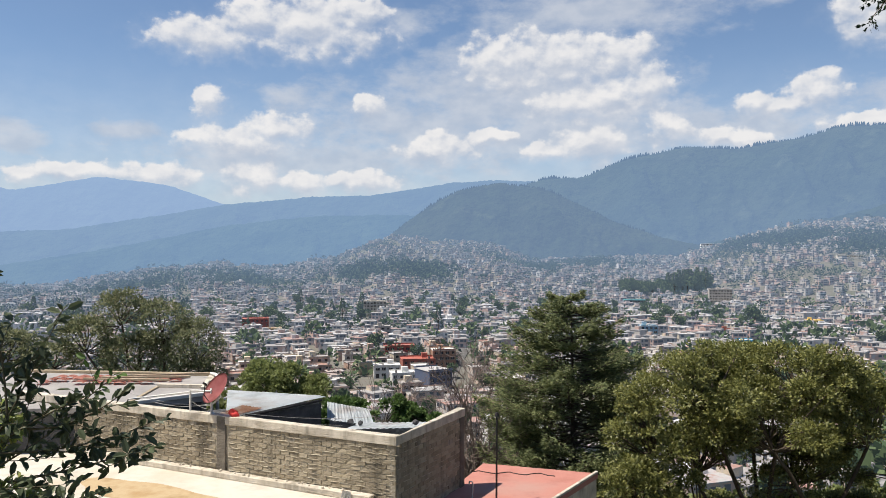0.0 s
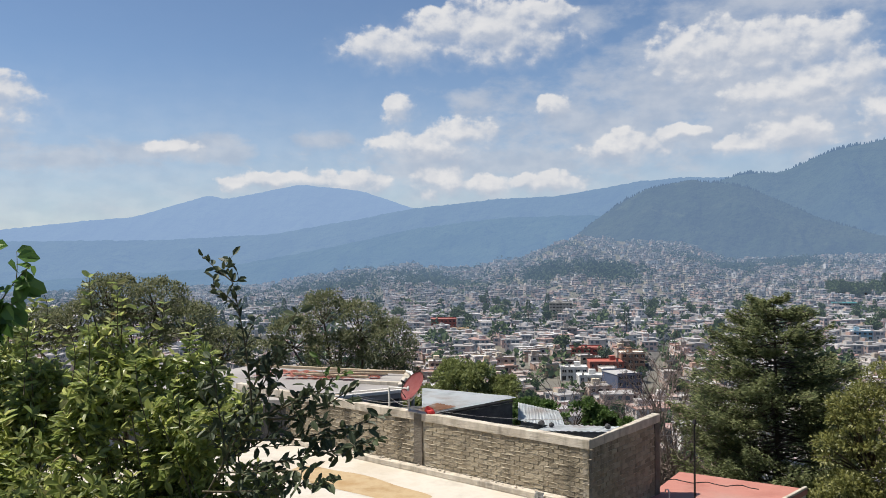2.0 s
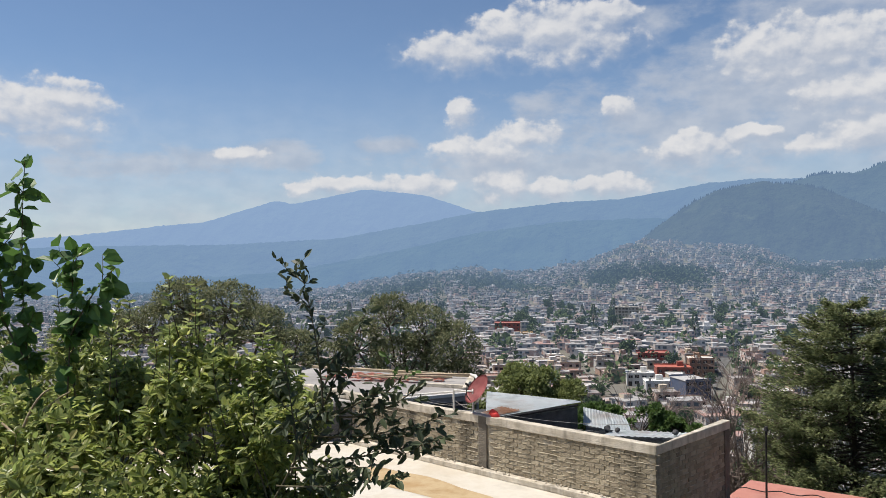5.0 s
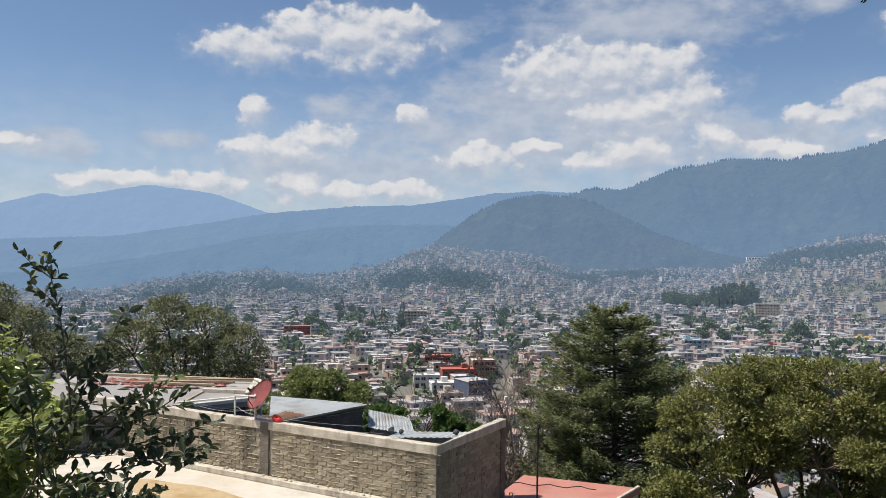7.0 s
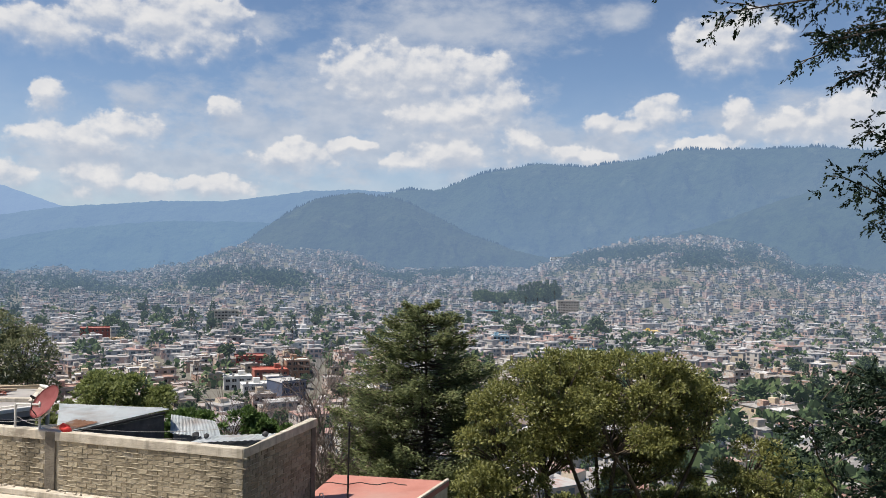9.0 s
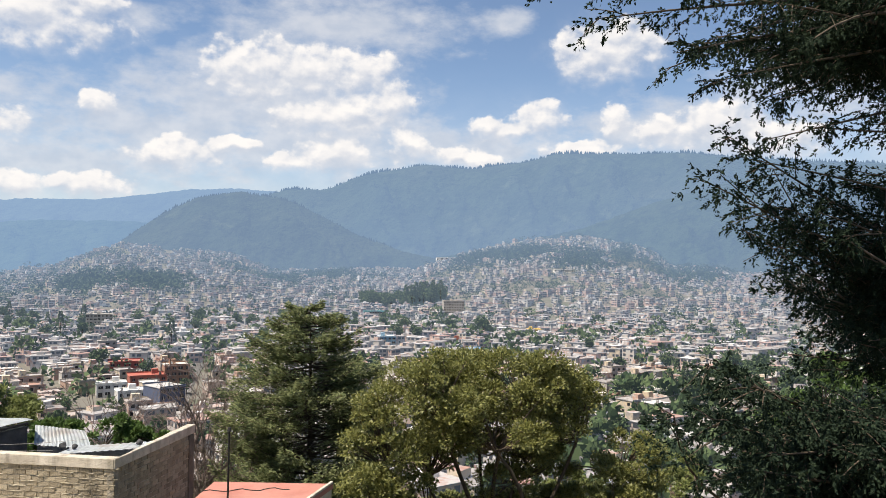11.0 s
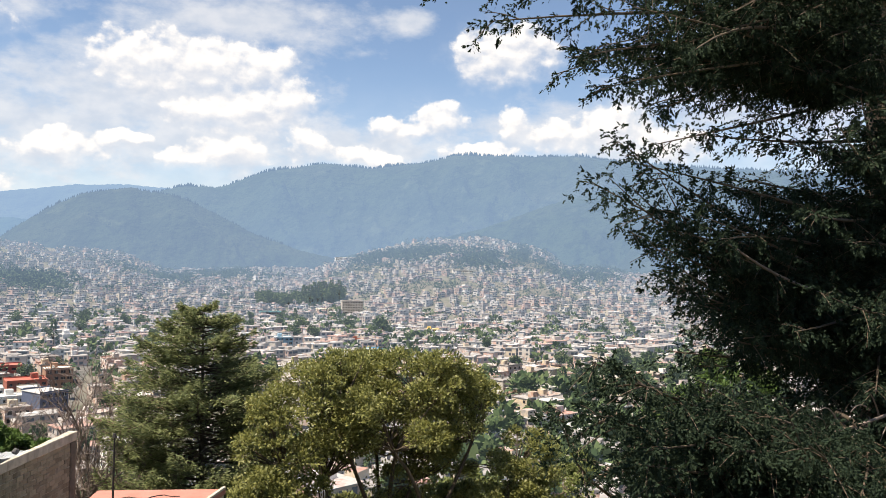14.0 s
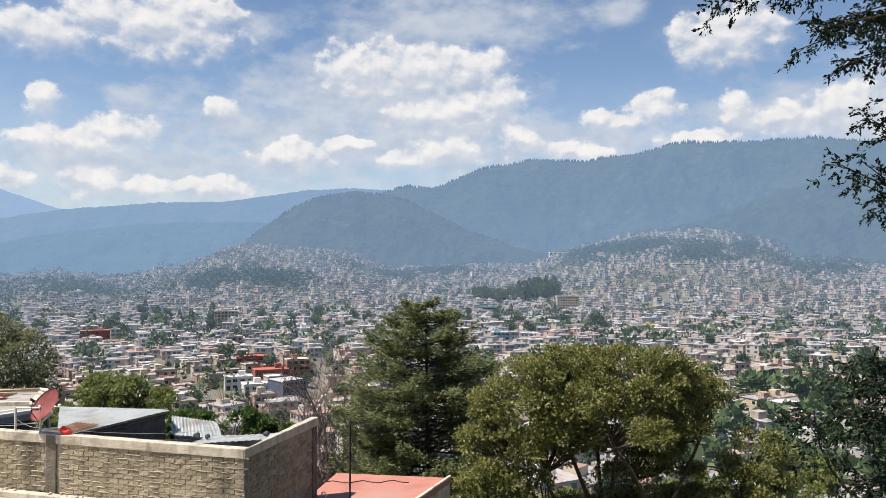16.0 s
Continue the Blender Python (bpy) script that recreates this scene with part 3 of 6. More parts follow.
U_LONG = Vector((WALL_LEFT[0] - CORNER[0], WALL_LEFT[1] - CORNER[1])).normalized()
U_END = Vector((WALL_END[0] - CORNER[0], WALL_END[1] - CORNER[1])).normalized()


def along(base, *steps):
    """A plan point reached from base by (direction, metres) steps."""
    p = Vector(base)
    for d, s in steps:
        p = p + d * s
    return (p.x, p.y)


def terrace():
    deck = [along(CORNER, (U_END, 0.0)), along(CORNER, (U_LONG, 13.2)), along(CORNER, (U_LONG, 13.2), (U_END, -6.5)), along(CORNER, (U_END, -6.5))]
    house = new("terrace_house")
    tagged(house, "lower house with a pale cement terrace roof", "house")
    part("deck", prism(deck, FLOOR_Z - 0.22, FLOOR_Z), M["floor"], house, "pale sun-bleached cement screed")
    inner = [along(CORNER, (U_END, -0.1), (U_LONG, 0.1)), along(CORNER, (U_LONG, 13.0), (U_END, -0.1)), along(CORNER, (U_LONG, 13.0), (U_END, -6.4)), along(CORNER, (U_LONG, 0.1), (U_END, -6.4))]
    part("wall", prism(inner, -13.0, FLOOR_Z - 0.22), M["cement"], house)
    # kerb at the foot of the brick wall, broken at the corner
    kerb = [along(CORNER, (U_LONG, 0.55), (U_END, -0.02)), along(CORNER, (U_LONG, 13.1), (U_END, -0.02)), along(CORNER, (U_LONG, 13.1), (U_END, -0.24)), along(CORNER, (U_LONG, 0.55), (U_END, -0.24))]
    part("kerb", prism(kerb, FLOOR_Z, FLOOR_Z + 0.15, 0.015), M["cement"], house)
    stub = [along(CORNER, (U_LONG, -0.12), (U_END, -0.04)), along(CORNER, (U_LONG, 0.36), (U_END, -0.04)), along(CORNER, (U_LONG, 0.36), (U_END, -0.34)), along(CORNER, (U_LONG, -0.12), (U_END, -0.34))]
    part("kerb_stub", prism(stub, FLOOR_Z - 0.06, FLOOR_Z + 0.10, 0.015), M["cement"], house, "broken end of the cement kerb")
    return house


terrace()


def puddle():
    bm = bmesh.new()
    c, n = Vector((-7.0, 18.9, FLOOR_Z + 0.004)), 44
    ring = []
    for i in range(n):
        a = 2 * math.pi * i / n
        r = 1 + 0.28 * noise.noise(Vector((math.cos(a) * 1.6, math.sin(a) * 1.6, 3.1)))
        p = U_LONG * (math.cos(a) * 2.5 * r) + U_END * (math.sin(a) * 0.62 * r)
        ring.append(bm.verts.new((c.x + p.x, c.y + p.y, c.z)))
    bm.faces.new(ring)
    ob = part("puddle", bm, M["puddle"])
    tagged(ob, "dried ochre mud stain spread over the terrace cement", "mud stain")


puddle()


def brick_meshes():
    out = []
    for k in range(6):
        bm = bmesh.new()
        rr = random.Random(k)
        box(bm, 0, 0, 0, 0.265, 0.05, 0.102, 0.008)
        for v in bm.verts:
            v.co += Vector((rr.uniform(-1, 1) * 0.004, rr.uniform(-1, 1) * 0.005, rr.uniform(-1, 1) * 0.004))
        me = bpy.data.meshes.new("brick")
        bm.to_mesh(me)
        bm.free()
        me.materials.append(M["brick"])
        out.append(me)
    return out


BRICKS = brick_meshes()
BRICK_JOBS = []


def brick_wall(name, a, b, z0, z1, thick, label, parts_span, gap=None):
    """A core of mortar from a to b, its outer face to the right of the way from a to b; bricks are added at the end of the file."""
    m, length = frame_of(a, b, 0)
    ob = part(name, box(bmesh.new(), 0, 0.014, z0, length, thick, z1, 0.0, m), M["mortar"])
    tagged(ob, label, "wall", kind="structure")
    BRICK_JOBS.append((ob, m, length, z0, z1, parts_span, gap))
    return ob


def lay_bricks():
    rr = random.Random(11)
    for ob, m, length, z0, z1, span, gap in BRICK_JOBS:
        rows = int((z1 - z0) / 0.116)
        rest, made = [], 0
        for r in range(rows):
            x = -0.14 * (r % 2)
            while x < length - 0.1:
                lo, hi = max(x, 0.0), min(x + 0.265, length)
                clear = gap is None or hi < gap[0] or lo > gap[1]
                if hi - lo > 0.07 and clear and rr.random() > 0.015:
                    z = z1 - (r + 1) * 0.116 + 0.007
                    depth = rr.uniform(-0.006, 0.006)
                    local = Matrix.Translation((lo, depth, z)) @ Matrix.Rotation(rr.uniform(-0.012, 0.012), 4, "Y") @ Matrix.Diagonal(((hi - lo) / 0.265, 1, 1, 1))
                    if span[0] <= lo < span[1] and made < 300:
                        made += 1
                        o = new("brick", BRICKS[rr.randrange(6)])
                        o.parent = ob
                        o.matrix_basis = m @ local
                    else:
                        rest.append(m @ local)
                x += 0.278
        # squeezed-out mortar along the joints
        V, F = [], []
        for k in range(int(length * 42)):
            lx = rr.uniform(0, length)
            row = rr.randrange(rows)
            if gap is not None and gap[0] - 0.1 < lx < gap[1] + 0.1:
                continue
            lz = z1 - row * 0.116 + rr.uniform(-0.008, 0.008)
            hw, hh, dp = rr.uniform(0.05, 0.16), rr.uniform(0.005, 0.012), rr.uniform(0.006, 0.016)
            base = len(V)
            for px, py, pz in ((-hw, 0.01, -hh), (hw, 0.01, -hh), (hw, 0.01, hh), (-hw, 0.01, hh), (-hw * 0.6, -dp, -hh * 0.4), (hw * 0.7, -dp, -hh * 0.5), (hw * 0.5, -dp, hh * 0.4), (-hw * 0.7, -dp, hh * 0.3)):
                V.append((m @ Vector((lx + px, py, lz + pz)))[:])
            F.extend([[base + i for i in f] for f in ((4, 5, 6, 7), (0, 1, 5, 4), (1, 2, 6, 5), (2, 3, 7, 6), (3, 0, 4, 7))])
        me = bpy.data.meshes.new("mortar_lumps")
        me.from_pydata(V, [], F)
        link_mesh("mortar_lumps", me, M["mortar_pale"], ob)["kind"] = "stuff"
        if rest:
            V, F = [], []
            for w in rest:
                src = BRICKS[rr.randrange(6)]
                base = len(V)
                V.extend((w @ v.co)[:] for v in src.vertices)
                F.extend([base + i for i in p.vertices] for p in src.polygons)
            me = bpy.data.meshes.new("bricks_rest")
            me.from_pydata(V, [], F)
            o = link_mesh("bricks_rest", me, M["brick"], ob)
            o["kind"] = "stuff"


# the long wall's outer face looks over the terrace, the end wall's away from it
brick_wall("wall_terrace", WALL_LEFT, CORNER, FLOOR_Z, WALL_TOP - 0.22, 0.16, "rough cement-brick parapet wall with squeezed mortar joints", (5.2, 13.31), (7.95, 8.28))
brick_wall("wall_end", CORNER, WALL_END, FLOOR_Z - 2.9, WALL_TOP - 0.22, 0.16, "shaded cement-brick end wall going down past the terrace", (0.0, 4.0))


def coping(name, pts, label):
    bm = prism(pts, WALL_TOP - 0.22, WALL_TOP, 0.012)
    bmesh.ops.subdivide_edges(bm, edges=[e for e in bm.edges if e.calc_length() > 1.0], cuts=24, use_grid_fill=True)
    for v in bm.verts:
        v.co.z += 0.012 * noise.noise(v.co * 2.3)
        v.co.xy += Vector((noise.noise(v.co * 3.1), noise.noise(v.co * 3.1 + Vector((9, 0, 0))))) * 0.008
    tagged(part(name, bm, M["cement"]), label, "coping", kind="structure")


nL, nE = -U_END, U_LONG
coping("trim_coping_long", [along(CORNER, (U_LONG, 0.0), (U_END, -0.03)), along(CORNER, (U_LONG, 0.0), (U_END, 0.20)), along(WALL_LEFT, (U_END, 0.20)), along(WALL_LEFT, (U_END, -0.03))], "cast cement coping, pale and chipped, on the brick wall")
coping("trim_coping_end", [along(CORNER, (U_LONG, -0.03), (U_END, -0.03)), along(WALL_END, (U_LONG, -0.03), (U_END, 0.05)), along(WALL_END, (U_LONG, 0.2), (U_END, 0.05)), along(CORNER, (U_LONG, -0.003), (U_END, 0.20)), along(CORNER, (U_LONG, -0.003), (U_END, -0.03))], "cast cement coping along the end wall")


def pilaster(at, width, z0, label):
    pts = [along(CORNER, (U_LONG, at), (U_END, -0.03)), along(CORNER, (U_LONG, at), (U_END, 0.1)), along(CORNER, (U_LONG, at + width), (U_END, 0.1)), along(CORNER, (U_LONG, at + width), (U_END, -0.03))]
    tagged(part("pilaster", prism(pts, z0, WALL_TOP - 0.01, 0.012), M["pilaster"]), label, "pilaster", kind="structure")


pilaster(5.05, 0.30, FLOOR_Z + 0.15, "dark cast concrete pilaster in the brick wall")
e0, e1 = along(WALL_END, (U_END, -0.24)), along(WALL_END, (U_END, 0.02))
tagged(part("pilaster", prism([along(e0, (U_LONG, -0.025)), along(e1, (U_LONG, -0.025)), along(e1, (U_LONG, 0.2)), along(e0, (U_LONG, 0.2))], -9.0, WALL_TOP - 0.23, 0.012), M["pilaster"]), "dark concrete pillar closing the end wall", "pilaster", kind="structure")


def white_rag():
    bm = bmesh.new()
    cx = Vector(along(CORNER, (U_LONG, 1.15), (U_END, -0.26)))
    n, rows = 22, 9
    grid = []
    for r in range(rows):
        line = []
        for i in range(n):
            s = i / (n - 1) - 0.5
            fold = 0.03 * math.sin(i * 1.9 + r * 0.3) + 0.02 * noise.noise(Vector((i * 0.5, r * 0.6, 2)))
            wid = 0.34 * (0.65 + 0.35 * r / rows)
            p = cx + U_LONG * (s * wid) - U_END * (0.02 + fold + 0.008 * r)
            line.append(bm.verts.new((p.x, p.y, FLOOR_Z + 0.21 - r * 0.026 - (0.03 if (i * 7 + r) % 5 == 0 and r == rows - 1 else 0))))
        grid.append(line)
    for r in range(rows - 1):
        for i in range(n - 1):
            bm.faces.new((grid[r][i], grid[r][i + 1], grid[r + 1][i + 1], grid[r + 1][i]))
    bmesh.ops.solidify(bm, geom=bm.faces[:], thickness=0.006)
    tagged(part("rag", bm, M["cloth_white"]), "crumpled white rag hung over the cement kerb", "rag")


white_rag()


def rubble():
    rr = random.Random(5)
    for k in range(26):
        bm = bmesh.new()
        bmesh.ops.create_icosphere(bm, subdivisions=1, radius=rr.uniform(0.018, 0.045))
        for v in bm.verts:
            v.co *= rr.uniform(0.7, 1.25)
        s = rr.uniform(0.4, 9.5)
        on_kerb = s > 0.6
        p = along(CORNER, (U_LONG, s), (U_END, rr.uniform(-0.2, -0.05)))
        z = FLOOR_Z + (0.165 if on_kerb else 0.115)
        bmesh.ops.translate(bm, vec=(p[0], p[1], z), verts=bm.verts)
        tagged(part("stone", bm, M["cement"]), "small lump of broken cement on the kerb", "stone", "stones on the kerb")


rubble()


# ---- neighbour's grey roof, dish, tin sheds ----
def grey_roof_house():
    z = -4.65
    P1, P2, P3, P4, P5 = (-12.6, 22.55), (-9.2, 23.05), (-7.25, 24.75), (-8.15, 28.6), (-15.2, 29.6)
    P0 = (-16.5, 23.0)
    house = new("neighbour_house")
    tagged(house, "plain house with a flat grey cement roof and parapets", "house")
    roof = [P0, P1, P2, P3, P4, P5]
    part("roof", prism(roof, z - 0.18, z, 0.01), M["roof_grey"], house, "stained grey cement roof slab")
    c = (sum(p[0] for p in roof) / 6, sum(p[1] for p in roof) / 6)
    inner = [(p[0] + (c[0] - p[0]) * 0.05, p[1] + (c[1] - p[1]) * 0.05) for p in roof]
    part("wall", prism(inner, -13, z - 0.18), M["dark_block"], house, "grey block wall with its shade painted in dark")

    def edge(a, b, w, h, mat, nm, lab="", lift=0.0):
        m, n = frame_of(a, b, z + lift)
        part(nm, box(bmesh.new(), 0, -w / 2, 0, n, w / 2, h, 0.01, m), M[mat], house, lab)

    edge(P5, P4, 0.16, 0.10, "timber", "parapet", "low pale parapet")
    edge(P4, (-7.75, 27.0), 0.16, 0.10, "cement", "parapet")
    edge((-9.3, 26.2), (-7.55, 26.0), 0.16, 0.12, "cement", "parapet", "stub of unfinished parapet")
    edge((-9.3, 26.2), (-9.2, 23.25), 0.10, 0.05, "timber", "batten")
    edge(P2, P3, 0.12, 0.11, "pipe", "parapet", "pale painted roof edge")
    edge((-7.65, 25.6), P4, 0.14, 0.11, "cement", "parapet")


grey_roof_house()


def clay_tiles():
    rr = random.Random(3)
    z = -4.65
    for row in range(3):
        for k in range(11):
            if rr.random() < 0.16:
                continue
            bm = bmesh.new()
            n = 6
            low = [bm.verts.new((0.42 * (i / (n - 1) - 0.5), -0.2, 0.05 * math.sin(math.pi * i / (n - 1)))) for i in range(n)]
            top = [bm.verts.new((v.co.x * 0.9, 0.2, v.co.z + 0.012)) for v in low]
            for i in range(n - 1):
                bm.faces.new((low[i], low[i + 1], top[i + 1], top[i]))
            bmesh.ops.solidify(bm, geom=bm.faces[:], thickness=0.018)
            bmesh.ops.transform(bm, matrix=pose(-13.4 + k * 0.43 + rr.uniform(-0.06, 0.06), 26.9 + row * 0.55 + rr.uniform(-0.1, 0.1), z + 0.035 + rr.uniform(0, 0.04), 0, 0, rr.uniform(-15, 15)), verts=bm.verts)
            tagged(part("roof_tile", bm, M["tile_red"]), "loose red clay sheet tile lying on the grey roof", "tile", "tiles on the grey roof")
    for k in range(3):
        bm = box(bmesh.new(), -1.5, -0.05, 0, 1.5, 0.05, 0.07, 0.008)
        bmesh.ops.transform(bm, matrix=pose(-10.6 + 0.5 * k, 26.9 + 0.5 * k, z + 0.12, 0, 0, -6 + 9 * k), verts=bm.verts)
        tagged(part("plank", bm, M["timber"]), "weathered timber plank lying over the roof tiles", "plank", "planks on the grey roof")


clay_tiles()


def corrugated(name, a, b, c, d, mat, waves, parent=None, label="", sag=0.0):
    """A corrugated sheet on the corners a, b (along the waves) and d, c, with thickness."""
    a, b, c, d = (Vector(p) for p in (a, b, c, d))
    nu, nv = waves * 6, 8
    up = (b - a).cross(d - a).normalized()
    if up.z < 0:
        up = -up
    V, F = [], []
    for j in range(nv + 1):
        t = j / nv
        for i in range(nu + 1):
            s = i / nu
            p = a.lerp(b, s).lerp(d.lerp(c, s), t)
            p = p + up * (0.010 * math.sin(s * waves * 2 * math.pi) - sag * math.sin(math.pi * t) + 0.012 * noise.noise(Vector((s * 3, t * 3, 1))))
            V.append(p[:])
    for j in range(nv):
        for i in range(nu):
            k = j * (nu + 1) + i
            F.append((k, k + 1, k + nu + 2, k + nu + 1))
    bm = bmesh.new()
    vs = [bm.verts.new(v) for v in V]
    for f in F:
        bm.faces.new([vs[i] for i in f])
    bmesh.ops.solidify(bm, geom=bm.faces[:], thickness=0.004)
    return part(name, bm, M[mat], parent, label)


def sheds():
    shed = new("shed")
    tagged(shed, "block shed with a corrugated galvanised roof", "shed")
    A, B, C, D = (-6.15, 22.55, -4.93), (-3.62, 25.0, -4.76), (-4.0, 26.2, -4.93), (-7.2, 27.0, -4.88)
    corrugated("roof_sheet", A, D, C, B, "tin", 20, shed, "weathered galvanised corrugated sheets")
    corrugated("rusty_sheet", (-6.55, 22.8, -4.87), (-6.15, 22.5, -4.90), (-5.3, 23.6, -4.83), (-6.0, 24.0, -4.82), "rust", 6, shed, "rusty lower sheet")
    m, n = frame_of((A[0] + 0.1, A[1] + 0.12), (B[0] - 0.12, B[1] - 0.06), 0)
    bm = bmesh.new()
    lo = [bm.verts.new(m @ Vector(p)) for p in ((0, 0, -11.5), (n, 0, -11.5), (n, 1.0, -11.5), (0, 1.9, -11.5))]
    hi = [bm.verts.new(m @ Vector(p)) for p in ((0, 0, -5.02), (n, 0, -4.93), (n, 1.0, -5.02), (0, 1.9, -5.02))]
    bm.faces.new(lo[::-1])
    bm.faces.new(hi)
    for i in range(4):
        k = (i + 1) % 4
        bm.faces.new((lo[i], lo[k], hi[k], hi[i]))
    # shade below the tin roof is put into this wall's colour
    part("wall", bm, M["dark_block"], shed, "block wall coloured dark for the shade under the roof")
    bm = box(bmesh.new(), 0, -0.03, -0.05, n, 0.03, 0.03, 0.008)
    bmesh.ops.transform(bm, matrix=look((A[0] + 0.1, A[1] + 0.1, -4.99), (B[0], B[1], -4.84)) @ pose(0, 0, 0, 0, 90, 0), verts=bm.verts)
    part("beam", bm, M["black_metal"], shed)
    low = new("lean_to")
    tagged(low, "low lean-to under bent pale tin sheets", "shed")
    corrugated("roof_sheet", (-3.55, 24.85, -5.45), (-2.05, 24.7, -5.62), (-2.35, 25.9, -5.32), (-3.7, 26.1, -5.12), "tin", 14, low, "bent pale corrugated sheets", -0.06)
    corrugated("flat_sheet", (-2.9, 23.7, -5.50), (-0.2, 23.55, -5.42), (0.05, 24.7, -5.50), (-2.5, 24.9, -5.56), "tin", 14, low, "flat weathered grey sheets")
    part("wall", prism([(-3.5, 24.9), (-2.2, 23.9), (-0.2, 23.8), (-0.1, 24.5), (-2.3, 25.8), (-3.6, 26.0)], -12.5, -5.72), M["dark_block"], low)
    for k, (x, y, z, s) in enumerate([(-2.75, 24.3, -5.47, 0.11), (-2.45, 24.25, -5.47, 0.08), (-0.75, 23.9, -5.38, 0.09)]):
        bm = bmesh.new()
        bmesh.ops.create_icosphere(bm, subdivisions=2, radius=s)
        for v in bm.verts:
            v.co *= 1 + 0.3 * noise.noise(v.co * 14 + Vector((k, 0, 0)))
        bmesh.ops.translate(bm, vec=(x, y, z + s * 0.5), verts=bm.verts)
        tagged(part("stone", bm, M["dark_block"]), "dark stone weighing down the tin roof", "stone", "stones on the tin roof")


sheds()


def satellite_dish():
    dish = new("satellite_dish")
    tagged(dish, "faded red satellite dish on a bent pipe mast", "satellite dish")
    centre = Vector((-5.86, 20.62, -3.78))
    axis = Vector((-0.55, -0.55, 0.58)).normalized()
    rot = axis.to_track_quat("Z", "Y").to_matrix().to_4x4()
    place = Matrix.Translation(centre) @ rot
    bm = bmesh.new()
    rings, segs = 7, 28
    prev = None
    for r in range(rings + 1):
        rad = 0.45 * r / rings
        ring = [bm.verts.new((rad * math.cos(2 * math.pi * i / segs) * 0.93, rad * math.sin(2 * math.pi * i / segs), 0.55 * rad * rad)) for i in range(segs)] if r else [bm.verts.new((0, 0, 0))]
        if r == 1:
            for i in range(segs):
                bm.faces.new((prev[0], ring[i], ring[(i + 1) % segs]))
        elif r > 1:
            for i in range(segs):
                k = (i + 1) % segs
                bm.faces.new((prev[i], ring[i], ring[k], prev[k]))
        prev = ring
    bmesh.ops.solidify(bm, geom=bm.faces[:], thickness=0.012)
    bmesh.ops.transform(bm, matrix=place, verts=bm.verts)
    o = part("reflector", bm, M["dish"], dish, "faded red metal reflector")
    for p in o.data.polygons:
        p.use_smooth = True
    foot = Vector((-6.05, 20.72, WALL_TOP))
    tubes("mast", [([foot[:], (foot + Vector((0, 0, 0.22)))[:], (centre - axis * 0.10 - Vector((0, 0, 0.12)))[:], (centre - axis * 0.04)[:]], 0.024, 0.024)], M["pipe"], dish, 8)
    arm = [(place @ Vector(p))[:] for p in ((0, -0.36, 0.08), (0, -0.30, 0.28), (0, -0.08, 0.42))]
    arm_part = tubes("feed_arm", [(arm, 0.012, 0.010)], M["black_metal"], dish, 6)
    bm = bmesh.new()
    bmesh.ops.create_cone(bm, cap_ends=True, segments=12, radius1=0.035, radius2=0.028, depth=0.12, matrix=place @ Matrix.Translation((0, -0.06, 0.43)))
    part("receiver", bm, M["black_metal"], arm_part)
    bm = box(bmesh.new(), -0.08, -0.08, 0, 0.08, 0.08, 0.012, 0.003)
    bmesh.ops.translate(bm, vec=foot, verts=bm.verts)
    part("foot_plate", bm, M["pipe"], dish)


satellite_dish()


def pipes_and_lines():
    rail = new("pipe_rail")
    tagged(rail, "pale painted pipe frame standing on the wall", "pipe frame")
    base = [along(CORNER, (U_LONG, 6.35), (U_END, 0.08)), along(CORNER, (U_LONG, 5.62), (U_END, 0.08))]
    z = WALL_TOP - 0.01
    tubes("post", [([(*base[0], z), (*base[0], z + 0.58)], 0.028, 0.028)], M["pipe"], rail, 8)
    tubes("post", [([(*base[1], z), (*base[1], z + 0.50), (base[1][0] - 0.02, base[1][1] + 0.05, z + 0.62), (base[1][0] - 0.12, base[1][1] + 0.4, z + 0.68)], 0.026, 0.026)], M["pipe"], rail, 8)
    tubes("top_rail", [([(*base[0], z + 0.56), (*base[1], z + 0.60)], 0.024, 0.024)], M["pipe"], rail, 8)
    tubes("top_rail", [([(*base[0], z + 0.52), (-9.1, 23.1, -4.46)], 0.024, 0.024)], M["pipe"], rail, 8)
    bend = new("drain_pipe")
    tagged(bend, "bent white drain pipe at the grey roof's corner", "pipe")
    tubes("pipe", [([(-8.2, 28.5, -4.55), (-7.75, 27.6, -4.45), (-7.62, 27.3, -4.5), (-7.60, 27.2, -4.75), (-7.60, 27.2, -5.6)], 0.06, 0.06)], M["pipe"], bend, 8)
    ends = [((-6.05, 20.72, -4.2), (-9.0, 22.9, -4.25)), ((-6.05, 20.72, -4.15), (-8.0, 21.9, -4.32)), (((*base[0], z + 0.3)), (-5.9, 20.7, -4.28)), ((-5.9, 20.65, -4.3), (-2.9, 23.3, -5.30)), ((-5.5, 20.5, -4.33), (-1.9, 22.6, -4.9))]
    for p, q in ends:
        p, q = Vector(p), Vector(q)
        pts = [(p.lerp(q, t / 10) - Vector((0, 0, 0.10 * math.sin(math.pi * t / 10))))[:] for t in range(11)]
        tagged(tubes("clothes_line", [(pts, 0.006, 0.006)], M["cable"], None, 4), "thin pale line strung from the pipe frame", "line", "lines over the wall")


pipes_and_lines()


